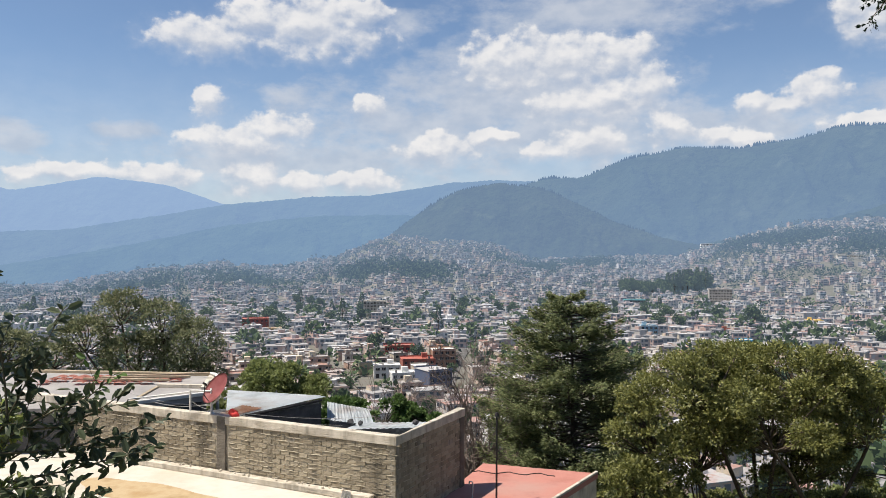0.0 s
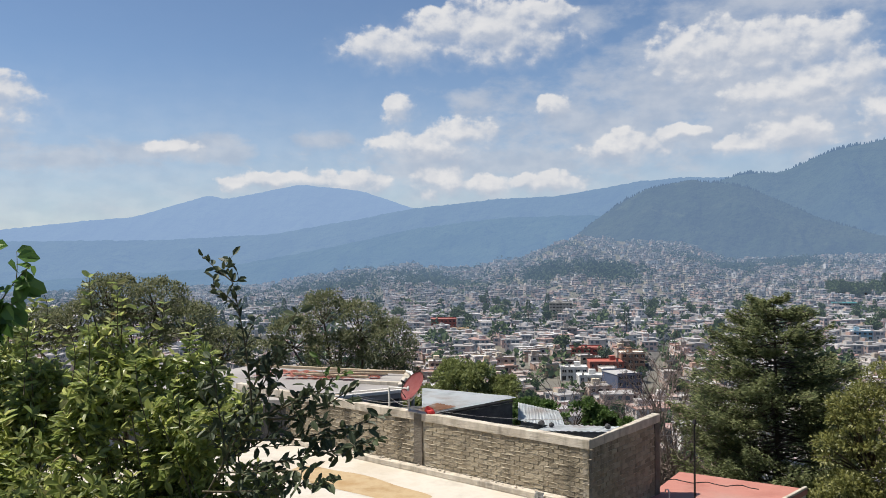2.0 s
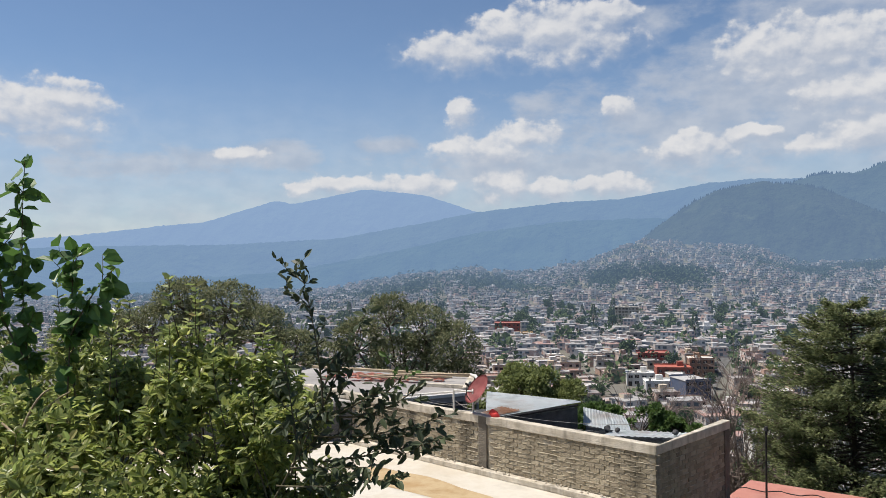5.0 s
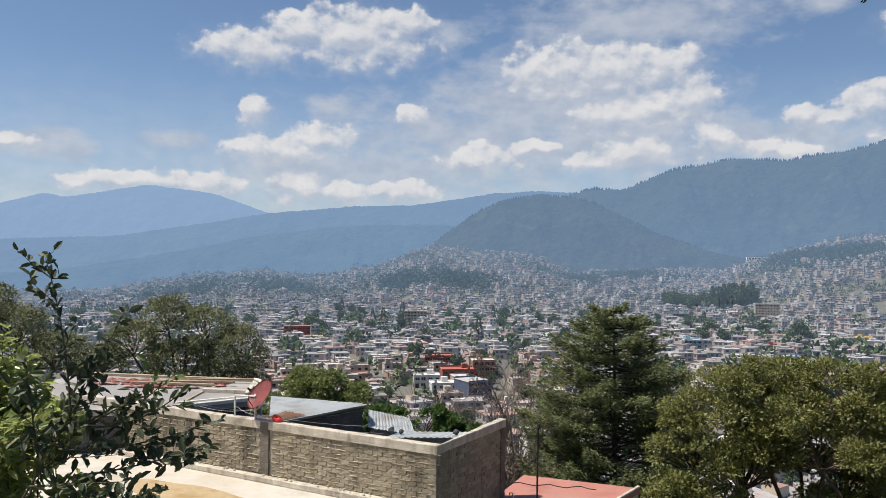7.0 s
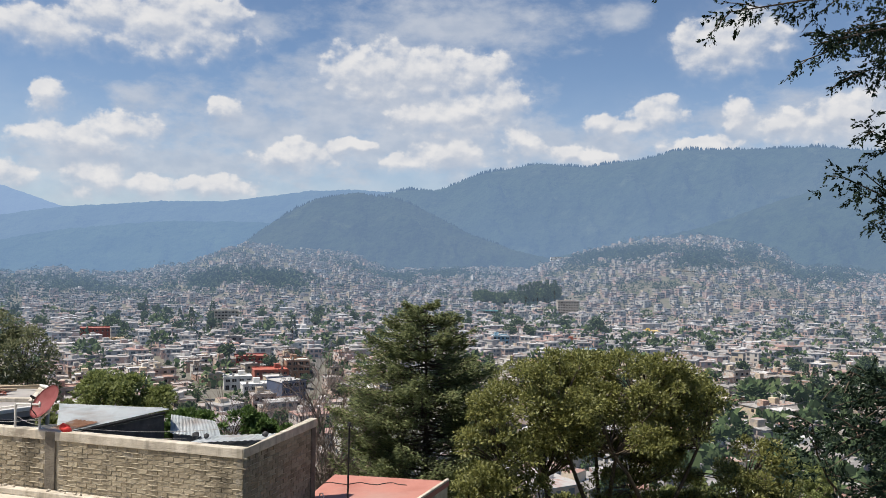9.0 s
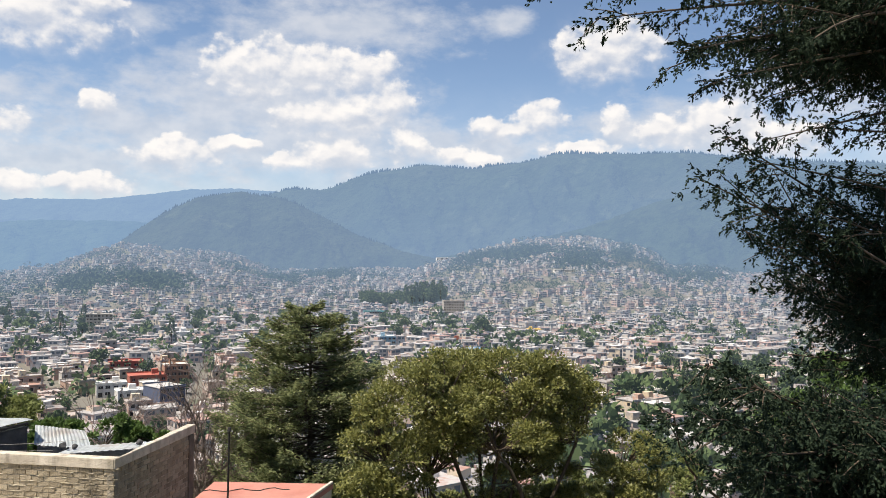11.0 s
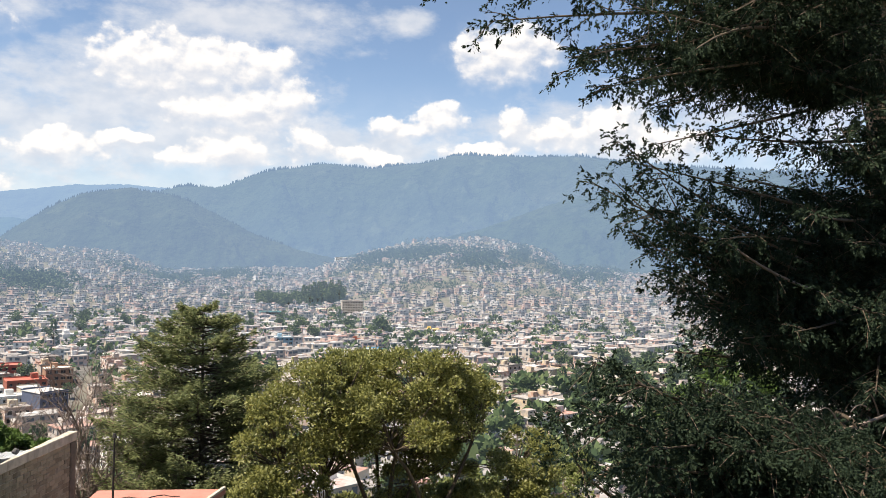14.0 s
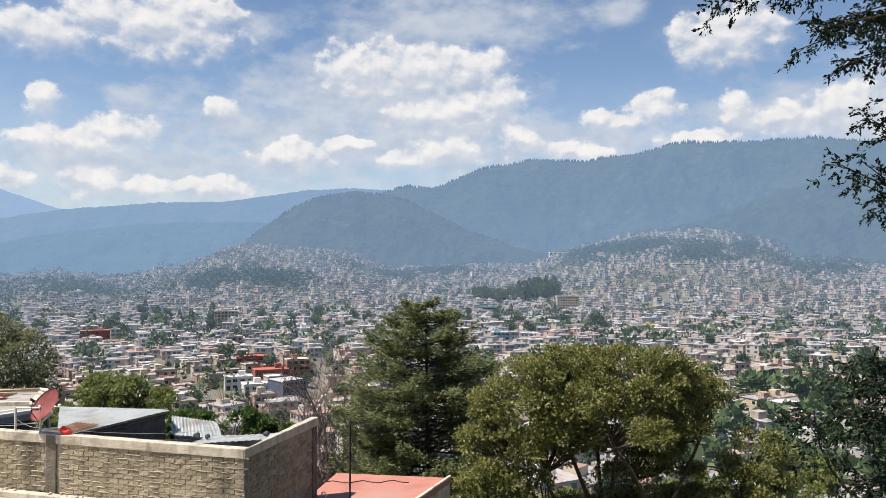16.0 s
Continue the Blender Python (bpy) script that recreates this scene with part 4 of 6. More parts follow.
def red_cloth():
    bm = bmesh.new()
    bmesh.ops.create_icosphere(bm, subdivisions=3, radius=0.11)
    for v in bm.verts:
        n = noise.noise(v.co * 9)
        v.co = Vector((v.co.x * 1.15, v.co.y * 0.6, v.co.z * 1.0)) * (1 + 0.9 * n)
    c = along(CORNER, (U_LONG, 4.86), (U_END, 0.07))
    bmesh.ops.translate(bm, vec=(c[0], c[1], WALL_TOP + 0.08), verts=bm.verts)
    o = part("plastic_bag", bm, M["cloth_red"])
    tagged(o, "crumpled bright red plastic bag on the wall top", "bag")


red_cloth()


# ---- red roof and pole ----
def red_roof_house():
    z = -6.5
    pts = [(1.95, 18.5), (4.5, 22.4), (1.28, 23.55), (-0.42, 19.15)]
    house = new("red_roof_house")
    tagged(house, "grey block house with a flat roof painted brick red", "house")
    part("roof", prism(pts, z - 0.14, z, 0.01), M["red_paint"], house, "brick-red waterproofed roof")
    c = (1.8, 20.9)
    part("wall", prism([(p[0] + (c[0] - p[0]) * 0.02, p[1] + (c[1] - p[1]) * 0.02) for p in pts], -13.5, z - 0.14), M["cement"], house, "weathered grey rendered wall")
    m, n = frame_of((1.95, 18.5), (4.5, 22.4), z)
    part("kerb", box(bmesh.new(), 0, 0.0, 0, n, 0.09, 0.07, 0.012, m), M["cement"], house, "pale cement roof edge")
    pole = new("pole")
    tagged(pole, "thin black metal pole with a small cap on the red roof", "pole")
    tubes("shaft", [([(1.39, 20.0, z), (1.40, 20.0, -4.34)], 0.028, 0.022)], M["black_metal"], pole, 8)
    bm = bmesh.new()
    bmesh.ops.create_cone(bm, cap_ends=True, segments=10, radius1=0.06, radius2=0.035, depth=0.09, matrix=Matrix.Translation((1.40, 20.0, -4.31)))
    part("cap", bm, M["black_metal"], pole)
    pts2 = [(0.9 + 0.12 * t + 0.05 * math.sin(t * 1.7), 22.6 + 0.12 * math.sin(t * 0.9) - 0.02 * t, z + 0.012) for t in range(20)]
    tagged(tubes("cable", [(pts2, 0.012, 0.012)], M["black_metal"], None, 4), "dark loose cable lying on the red roof", "cable")
    tagged(tubes("vent_pipe", [([(0.78, 20.2, z), (0.80, 20.2, z + 0.34), (0.77, 20.2, z + 0.42), (0.71, 20.2, z + 0.42), (0.70, 20.2, z + 0.34)], 0.018, 0.018)], M["pipe"], None, 7), "short white vent pipe bent over on the red roof", "pipe")


red_roof_house()


# ---- plants ----
def ball(n, rng):
    v = unit(rng.normal(size=(n, 3)))
    return v


def leaf_six(P, D, N, L, W, fold=0.16, droop=0.1):
    """Leaf blades of six corners folded along the midrib, as one indexed set."""
    D = unit(D)
    S = unit(np.cross(D, N))
    U = np.cross(S, D)
    L, W = np.broadcast_to(np.asarray(L, float), (len(P),))[:, None], np.broadcast_to(np.asarray(W, float), (len(P),))[:, None]
    a, b = P + D * L * 0.3 + U * W * fold, P + D * L * 0.72 + U * W * fold * 0.6
    tip = P + D * L - U * L * droop
    V = np.stack([P, a + S * W * 0.46, b + S * W * 0.40, tip, b - S * W * 0.40, a - S * W * 0.46], 1)
    k = np.arange(len(P))[:, None] * 6
    F = np.concatenate([k + np.array([[0, 1, 2, 3]]), k + np.array([[0, 3, 4, 5]])])
    return V.reshape(-1, 3), F


def curve(a, b, bend, n=7):
    """Points of a bowed line from a to b."""
    a, b, bend = (np.asarray(v, float) for v in (a, b, bend))
    t = np.linspace(0, 1, n)[:, None]
    return a * (1 - t) + b * t + bend * 4 * t * (1 - t)


def broadleaf(name, label, base, lobes, clumps, per, leaf, mats, seed, trunk_r=0.16, fork_at=0.35, sub=7):
    """A tree: forked trunk, limbs to leaf clumps on the lobes of its crown (x, y, z, rx, ry, rz)."""
    rng = np.random.default_rng(seed)
    lobes = np.array(lobes, float)
    base = np.array(base, float)
    main = lobes
    if sub:
        w = ball(len(lobes) * sub, rng)
        w[:, 2] = np.where(w[:, 2] < -0.5, -w[:, 2], w[:, 2])
        big = np.repeat(lobes, sub, 0)
        lobes = np.concatenate([big[:, :3] + w * big[:, 3:] * 0.72, big[:, 3:] * rng.uniform(0.30, 0.46, (len(big), 1))], 1)
    vol = (lobes[:, 3] * lobes[:, 5]) ** 1.0
    pick = rng.choice(len(lobes), clumps, p=vol / vol.sum())
    v = ball(clumps, rng)
    v[:, 2] = np.where(v[:, 2] < -0.6, -v[:, 2], v[:, 2])
    rad = rng.uniform(0.62, 1.0, clumps) ** 0.6
    C = lobes[pick, :3] + v * lobes[pick, 3:] * rad[:, None]
    size = lobes[pick, 3:].mean(1) * (rng.uniform(0.3, 0.55, clumps) if sub else rng.uniform(0.16, 0.32, clumps))
    tree = new(name)
    tagged(tree, label, "tree")
    centre = main[:, :3].mean(0)
    split = base + (centre - base) * fork_at
    paths = [(curve(base, split, rng.normal(size=3) * 0.15, 6), trunk_r, trunk_r * 0.8)]
    near = np.argmin(((C[:, None] - main[None, :, :3]) ** 2).sum(-1), 1)
    for k in range(len(main)):
        root = split + rng.normal(size=3) * trunk_r * 0.4
        low = main[k, :3] - np.array([0, 0, main[k, 5] * 0.55])
        paths.append((curve(root, low, rng.normal(size=3) * 0.35, 8), trunk_r * 0.55, trunk_r * 0.3))
        mine = np.nonzero(near == k)[0]
        for i in mine[: max(10, len(mine) // 3)]:
            mid = low + (C[i] - low) * rng.uniform(0.0, 0.3)
            paths.append((curve(mid, C[i], rng.normal(size=3) * 0.18 * size[i] * 3, 5), trunk_r * 0.2, trunk_r * 0.05))
    tubes("trunk", paths, mats[1], tree, 5)
    n = clumps * per
    idx = np.repeat(np.arange(clumps), per)
    off = ball(n, rng) * (rng.uniform(0.2, 1.0, n) ** 0.5)[:, None]
    P = C[idx] + off * size[idx][:, None] * np.array([1.15, 1.15, 0.8])
    out = unit(off + 0.4 * v[idx] + np.array([0, 0, 0.35]))
    D = unit(out + 0.8 * ball(n, rng))
    N = unit(out + 0.5 * ball(n, rng) + np.array([0, 0, 0.6]))
    L = leaf * rng.uniform(0.7, 1.3, n)
    me = quad_mesh("crown", leaf_quads(P, D, N, L, L * 0.52))
    link_mesh("crown", me, mats[0], tree)
    return tree


broadleaf("oak_tree", "broad evergreen oak with a dense yellow-green domed crown", (10.6, 24.4, -12.0), [
    (8.2, 24.0, -4.35, 1.9, 1.9, 1.35), (11.2, 24.2, -4.2, 1.75, 1.9, 1.15), (6.5, 24.1, -5.7, 1.35, 1.7, 1.5), (9.9, 23.2, -5.3, 2.2, 1.6, 1.5), (13.3, 24.2, -5.4, 1.7, 1.8, 1.35), (14.9, 24.0, -6.9, 1.35, 1.6, 1.1), (5.9, 23.6, -7.4, 1.1, 1.4, 1.1), (15.9, 23.8, -8.4, 1.1, 1.4, 1.0), (7.6, 22.9, -7.6, 1.2, 1.2, 1.0), (10.3, 25.8, -5.0, 2.4, 1.2, 1.6), (8.9, 22.8, -8.7, 1.3, 1.2, 1.0), (13.9, 23.0, -8.3, 1.3, 1.2, 1.0), (11.5, 25.5, -7.2, 2.6, 1.0, 1.2), (8.3, 25.5, -6.8, 2.0, 1.0, 1.2), (9.5, 26.0, -9.2, 2.4, 1.0, 1.1), (12.8, 26.0, -9.2, 2.2, 1.0, 1.1)],
    1750, 84, 0.108, (M["leaf_broad"], M["bark"]), 21, 0.17, fork_at=0.26, sub=9)

broadleaf("tree", "dusty dark-leaved tree with an open rounded crown", (-30.5, 45.5, -20.0), [
    (-31.9, 45, -2.9, 1.9, 2.0, 1.5), (-28.8, 45, -3.0, 2.0, 2.0, 1.3), (-34.5, 45, -4.6, 1.8, 2, 1.4), (-30.5, 45, -5.2, 2.6, 2, 1.6), (-26.4, 45, -4.6, 1.7, 2, 1.4), (-37.5, 45, -5.2, 2.0, 2, 1.6), (-24.2, 45, -6.0, 1.6, 2, 1.3), (-40.5, 45, -6.0, 2.0, 2, 1.6)],
    560, 55, 0.18, (M["leaf_left"], M["bark"]), 22, 0.22, fork_at=0.5, sub=0)
broadleaf("tree", "tall olive-green tree with upright limbs showing between leaf clumps", (-17.0, 45.5, -20.0), [
    (-17.6, 45, -3.7, 1.4, 1.6, 1.3), (-15.3, 45, -4.4, 1.4, 1.6, 1.4), (-19.6, 45, -5.2, 1.5, 1.6, 1.3), (-13.6, 45, -5.6, 1.5, 1.6, 1.7), (-16.6, 45, -6.4, 2.2, 1.6, 1.5), (-13.2, 45, -7.4, 1.3, 1.6, 1.1), (-21.6, 45, -6.4, 1.5, 1.6, 1.1), (-18.6, 45, -8.0, 2.0, 1.6, 1.0)],
    420, 55, 0.17, (M["leaf_left"], M["bark"]), 23, 0.20, fork_at=0.5, sub=0)
broadleaf("tree", "rounded olive-green tree behind the tin roofs", (-8.0, 41.0, -17.5), [
    (-8.0, 40, -7.2, 1.9, 1.8, 1.5), (-10.1, 40, -7.9, 1.5, 1.6, 1.3), (-6.1, 40, -7.9, 1.5, 1.6, 1.3), (-7.8, 39.5, -9.2, 2.8, 1.5, 1.5), (-4.2, 40, -8.9, 1.4, 1.4, 1.1)],
    320, 80, 0.19, (M["leaf_round"], M["bark"]), 24, 0.17)
broadleaf("tree", "fresh green tree below the tin roofs", (-2.0, 32.5, -15.0), [
    (-2.2, 32, -6.8, 1.3, 1.1, 0.8), (-3.9, 32, -7.0, 1.2, 1.1, 0.8), (-0.7, 32, -7.3, 0.9, 1.0, 0.8), (-2.0, 31.5, -8.1, 1.9, 1.1, 1.0)],
    230, 80, 0.16, (M["leaf_green"], M["bark"]), 25, 0.13)
broadleaf("tree", "light green feathery tree in the sun beyond the cedar", (22.6, 22.3, -11.5), [
    (22.2, 22.3, -4.5, 1.5, 1.5, 1.2), (23.9, 22.3, -4.9, 1.4, 1.5, 1.1), (21.0, 22.3, -5.9, 1.2, 1.4, 1.1), (22.8, 22.0, -6.6, 1.8, 1.4, 1.2), (20.4, 22.3, -7.4, 1.2, 1.4, 1.0)],
    200, 80, 0.15, (M["leaf_green"], M["bark"]), 26, 0.13)
broadleaf("tree", "dark leafy tree filling the slope below the oak", (19.5, 34.0, -16.0), [
    (18.0, 34, -11.0, 1.6, 1.6, 1.2), (21.0, 34, -11.2, 1.8, 1.6, 1.2), (24.0, 34, -11.0, 1.8, 1.6, 1.3)],
    90, 60, 0.2, (M["leaf_round"], M["bark"]), 27, 0.15)


def conifer(name, label, base, top_z, reach, whorls, seed, mat, leaf=0.2):
    """A conifer with drooping tiers of branches and needle sprays."""
    rng = np.random.default_rng(seed)
    base = np.array(base, float)
    top = np.array([base[0], base[1], top_z])
    tree = new(name)
    tagged(tree, label, "tree")
    h = top_z - base[2]
    paths = [(curve(base, top, (0.1, 0, 0), 10), 0.22, 0.02)]
    P, D, N, L = [], [], [], []
    up = np.array([0, 0, 1.0])
    for w in range(whorls):
        f = (w + 0.5) / whorls
        z = base[2] + h * (0.14 + 0.85 * f)
        for k in range(rng.integers(6, 10)):
            a = rng.uniform(0, 2 * np.pi)
            ln = max(0.25, reach * (1 - f) ** 0.40 * rng.uniform(0.6, 1.08))
            d = np.array([np.cos(a), np.sin(a), 0])
            root = np.array([top[0], top[1], z])
            tip = root + d * ln + up * ln * rng.uniform(-0.12, 0.42)
            c = curve(root, tip, up * ln * -0.06, 9)
            paths.append((c, 0.035, 0.008))
            side = np.array([-d[1], d[0], 0])
            m = int(30 + ln * 120)
            t = rng.uniform(0.18, 1.0, m) ** 0.75
            pos = np.stack([np.interp(t, np.linspace(0, 1, 9), c[:, q]) for q in range(3)], 1)
            sgn = rng.choice([-1, 1], m)
            spread = (1.08 - t) * ln * 0.34 * rng.uniform(0.1, 1, m)
            pos = pos + side * (sgn * spread)[:, None] + d * (spread * 0.5)[:, None] + up * rng.normal(0, 0.05 + 0.018 * ln, m)[:, None]
            P.append(pos)
            D.append(d * 0.8 + side * (sgn * rng.uniform(0.2, 1.0, m))[:, None] + up * rng.uniform(-0.25, 0.7, m)[:, None])
            N.append(up + rng.normal(size=(m, 3)) * 0.45)
            L.append(leaf * rng.uniform(0.6, 1.4, m))
    tubes("trunk", paths, M["bark"], tree, 5)
    P, D, N, L = (np.concatenate(v) for v in (P, D, N, L))
    link_mesh("crown", quad_mesh("crown", leaf_quads(P, D, N, L, L * 0.30, 0.05)), mat, tree)
    return tree


conifer("conifer", "tall dark green cypress-like conifer with drooping tiers", (5.75, 34.0, -15.8), -1.95, 5.4, 62, 31, M["needle"], 0.17)


def bare_tree(name, label, base, height, seed, lean=(0, 0)):
    rng = np.random.default_rng(seed)
    paths = []

    def grow(p, d, ln, r, level):
        end = p + d * ln
        paths.append((curve(p, end, rng.normal(size=3) * ln * 0.06, 5), r, r * 0.62))
        if level == 0:
            return
        for _ in range(rng.integers(3, 5)):
            f = rng.uniform(0.45, 1.0)
            nd = unit(d + rng.normal(size=3) * 0.48 + np.array([0, 0, 0.12]))
            grow(p + d * ln * f, nd, ln * rng.uniform(0.5, 0.78), max(0.011, r * 0.55), level - 1)

    tree = new(name)
    tagged(tree, label, "tree")
    base = np.array(base, float)
    grow(base, unit(np.array([lean[0], lean[1], 1.0])), height * 0.45, 0.12, 4)
    for k in range(2):
        grow(base + np.array([rng.uniform(-0.5, 0.5), 0, height * 0.1]), unit(np.array([rng.uniform(-0.5, 0.5), 0, 1.0])), height * 0.4, 0.09, 4)
    tubes("trunk", [p for p in paths if p[1] > 0.06], M["bark_pale"], tree, 6)
    tubes("fine_branching", [p for p in paths if p[1] <= 0.06], M["bark_pale"], tree, 4)["kind"] = "stuff"
    return tree


bare_tree("bare_tree", "leafless pinkish-grey tree with fine twigs", (1.1, 34.5, -15.5), 12.0, 41)
bare_tree("bare_tree", "leafless pinkish-grey tree with fine twigs", (2.6, 35.5, -15.9), 10.5, 42, (0.1, 0))
bare_tree("bare_tree", "leafless pinkish-grey tree with fine twigs", (1.9, 34.0, -15.6), 10.8, 44, (-0.05, 0))
bare_tree("bare_tree", "leafless grey tree low on the slope", (-0.2, 36.5, -16.5), 11.5, 43, (-0.1, 0))


# ---- near plants ----
def bush():
    rng = np.random.default_rng(51)
    lobes = np.array([(-6.6, 5.6, -1.35, 0.95, 0.8, 0.75), (-5.5, 5.3, -1.30, 0.8, 0.7, 0.72), (-4.55, 5.0, -1.22, 0.62, 0.6, 0.62), (-3.75, 4.9, -1.30, 0.48, 0.5, 0.55), (-4.1, 4.7, -1.05, 0.40, 0.45, 0.5), (-3.3, 4.8, -1.65, 0.45, 0.45, 0.55), (-7.8, 5.9, -1.25, 1.0, 0.8, 0.85),
                      (-4.7, 4.0, -1.9, 0.9, 0.6, 0.62), (-5.8, 4.0, -1.75, 0.9, 0.6, 0.62), (-3.5, 4.1, -2.0, 0.6, 0.5, 0.5), (-7.2, 4.3, -1.7, 1.0, 0.7, 0.7), (-4.6, 3.4, -2.3, 0.9, 0.5, 0.5), (-6.0, 3.3, -2.2, 1.0, 0.5, 0.5),
                      (-3.3, 4.6, -2.3, 0.75, 0.5, 0.5), (-4.2, 4.5, -2.0, 0.9, 0.5, 0.7), (-5.2, 4.6, -1.7, 0.9, 0.5, 0.7), (-6.3, 4.7, -1.6, 0.9, 0.5, 0.7), (-3.9, 4.6, -1.6, 0.55, 0.45, 0.5)])
    thing = new("bush")
    tagged(thing, "dense leafy green bush with small glossy leaves", "bush")
    lobes = np.repeat(lobes, 5, 0)
    w = ball(len(lobes), rng)
    lobes = np.concatenate([lobes[:, :3] + w * lobes[:, 3:] * 0.62, lobes[:, 3:] * rng.uniform(0.34, 0.62, (len(lobes), 1))], 1)
    clumps, per = 5600, 9
    pick = rng.choice(len(lobes), clumps)
    v = ball(clumps, rng)
    v[:, 1] = np.where(v[:, 1] > 0.5, -v[:, 1], v[:, 1])
    C = lobes[pick, :3] + v * lobes[pick, 3:] * (rng.uniform(0.45, 1.0, clumps) ** 0.5)[:, None]
    # leaves fan out round each twig's tip
    idx = np.repeat(np.arange(clumps), per)
    n = len(idx)
    tip = unit(v * 0.6 + 0.6 * ball(clumps, rng) + np.array([0, -0.1, 0.55]))
    off = unit(np.cross(tip[idx], ball(n, rng)))
    P = C[idx] - tip[idx] * rng.uniform(0.0, 0.09, n)[:, None] + off * 0.006
    D = unit(off + tip[idx] * rng.uniform(0.1, 0.9, n)[:, None])
    N = unit(tip[idx] + 0.35 * ball(n, rng))
    L = rng.uniform(0.055, 0.115, n) * np.repeat(rng.uniform(0.7, 1.15, clumps), per)
    V, F = leaf_six(P, D, N, L, L * 0.44)
    link_mesh("foliage", indexed_mesh("foliage", V, F), M["leaf_bush"], thing)
    paths = []
    for k in range(90):
        i = rng.integers(clumps)
        root = np.array([C[i][0] * 0.85 - 0.6, C[i][1] + 0.2, -3.4])
        paths.append((curve(root, C[i] + v[i] * 0.1, rng.normal(size=3) * 0.12, 7), 0.014, 0.004))
    tubes("branching", paths, M["stem"], thing, 5)["kind"] = "stuff"
    # upright shoots above the mass, with leaves in pairs
    P, D, N, paths = [], [], [], []
    for k in range(46):
        q = lobes[rng.integers(25)]
        a = q[:3] + np.array([rng.uniform(-1, 1) * q[3], rng.uniform(-0.6, 0.4), q[5] * 0.55])
        b = a + np.array([rng.uniform(-0.12, 0.12), 0, rng.uniform(0.22, 0.5)])
        c = curve(a, b, rng.normal(size=3) * 0.03, 7)
        paths.append((c, 0.005, 0.002))
        for t in np.linspace(0.2, 1, 9):
            for s in (-1, 1):
                p = c[int(t * 6)]
                d = np.array([s * rng.uniform(0.4, 1), rng.uniform(-0.8, 0.4), rng.uniform(0.1, 0.7)])
                P.append(p)
                D.append(d)
                N.append(np.array([0, -0.3, 1]) + rng.normal(size=3) * 0.4)
    P, D, N = np.array(P), np.array(D), np.array(N)
    L = rng.uniform(0.05, 0.095, len(P))
    V, F = leaf_six(P, D, N, L, L * 0.5)
    link_mesh("shoot_leaves", indexed_mesh("shoot_leaves", V, F), M["leaf_bush"], thing, "young bright green leaves")
    tubes("shoot_growth", paths, M["stem"], thing, 4)["kind"] = "stuff"


bush()


def leafy_stems(name, label, stems, leaf, mat, stem_mat, seed, per_m, hang=0.0, ratio=0.48, radius=0.008):
    """A thin shrub: stems [(start, end, bow)], alternate leaves along each."""
    rng = np.random.default_rng(seed)
    thing = new(name)
    tagged(thing, label, "shrub")
    paths, P, D, N = [], [], [], []
    for a, b, bow in stems:
        c = curve(a, b, bow, 12)
        ln = np.linalg.norm(c[-1] - c[0])
        paths.append((c, radius, radius * 0.3))
        twigs = [(c, ln)]
        for k in range(int(ln * 8)):
            t = rng.uniform(0.25, 0.95)
            p = c[int(t * 11)]
            d = unit(unit(c[-1] - c[0]) + rng.normal(size=3) * 0.6)
            q = curve(p, p + d * rng.uniform(0.1, 0.28), rng.normal(size=3) * 0.02, 5)
            paths.append((q, radius * 0.45, radius * 0.2))
            twigs.append((q, np.linalg.norm(q[-1] - q[0])))
        for q, s in twigs:
            m = max(4, int(s * per_m))
            for t in np.linspace(0.22, 1.0, m):
                u = t * (len(q) - 1)
                i = min(int(u), len(q) - 2)
                p = q[i] + (q[i + 1] - q[i]) * (u - i)
                tan = unit(q[i + 1] - q[i])
                P.append(p)
                D.append(unit(tan * 0.55 + unit(rng.normal(size=3)) * 0.9 + np.array([0, 0, 0.12 - hang])))
                N.append(unit(rng.normal(size=3) * 0.5 + np.array([0, -0.55, 0.75])))
    P, D, N = np.array(P), np.array(D), np.array(N)
    L = leaf * rng.uniform(0.6, 1.25, len(P))
    V, F = leaf_six(P, D, N, L, L * ratio, 0.14, 0.12)
    tubes("branching", paths, stem_mat, thing, 6)["kind"] = "stuff"
    link_mesh("leaves", indexed_mesh("leaves", V, F), mat, thing)
    return thing


leafy_stems("shrub", "thin shrub with dark leathery leaves on bare stems", [
    ((-3.18, 4.2, -1.75), (-2.50, 4.25, -0.45), (0.02, 0.0, 0.0)), ((-2.80, 4.2, -1.10), (-2.96, 4.2, -0.16), (0.03, 0, 0)),
    ((-2.82, 4.2, -1.21), (-2.20, 4.1, -0.90), (0.0, 0, 0.02)), ((-3.16, 4.2, -1.65), (-2.15, 4.05, -1.47), (0, 0, -0.03)),
    ((-2.80, 4.2, -1.46), (-1.90, 4.1, -1.22), (0, 0, -0.02)), ((-2.69, 4.2, -1.15), (-2.08, 4.2, -0.90), (0, 0, -0.07)),
    ((-2.96, 4.2, -1.42), (-2.42, 4.3, -1.05), (0, 0, -0.03)), ((-2.87, 4.2, -1.29), (-2.01, 4.2, -1.14), (0, 0, -0.04)),
    ((-3.05, 4.2, -1.52), (-2.45, 4.1, -1.45), (0, 0, 0)), ((-3.1, 4.3, -1.6), (-2.62, 4.3, -0.62), (-0.05, 0, 0)), ((-3.0, 4.25, -1.5), (-3.15, 4.3, -0.75), (0, 0, 0))],
    0.082, M["leaf_dark"], M["stem"], 61, 34)
leafy_stems("young_shoot", "fresh yellow-green leaves on a slender shoot", [((-2.35, 4.15, -1.0), (-2.14, 4.15, -0.84), (0, 0, 0.02))], 0.06, M["leaf_green"], M["stem"], 62, 26, 0, 0.5, 0.004)
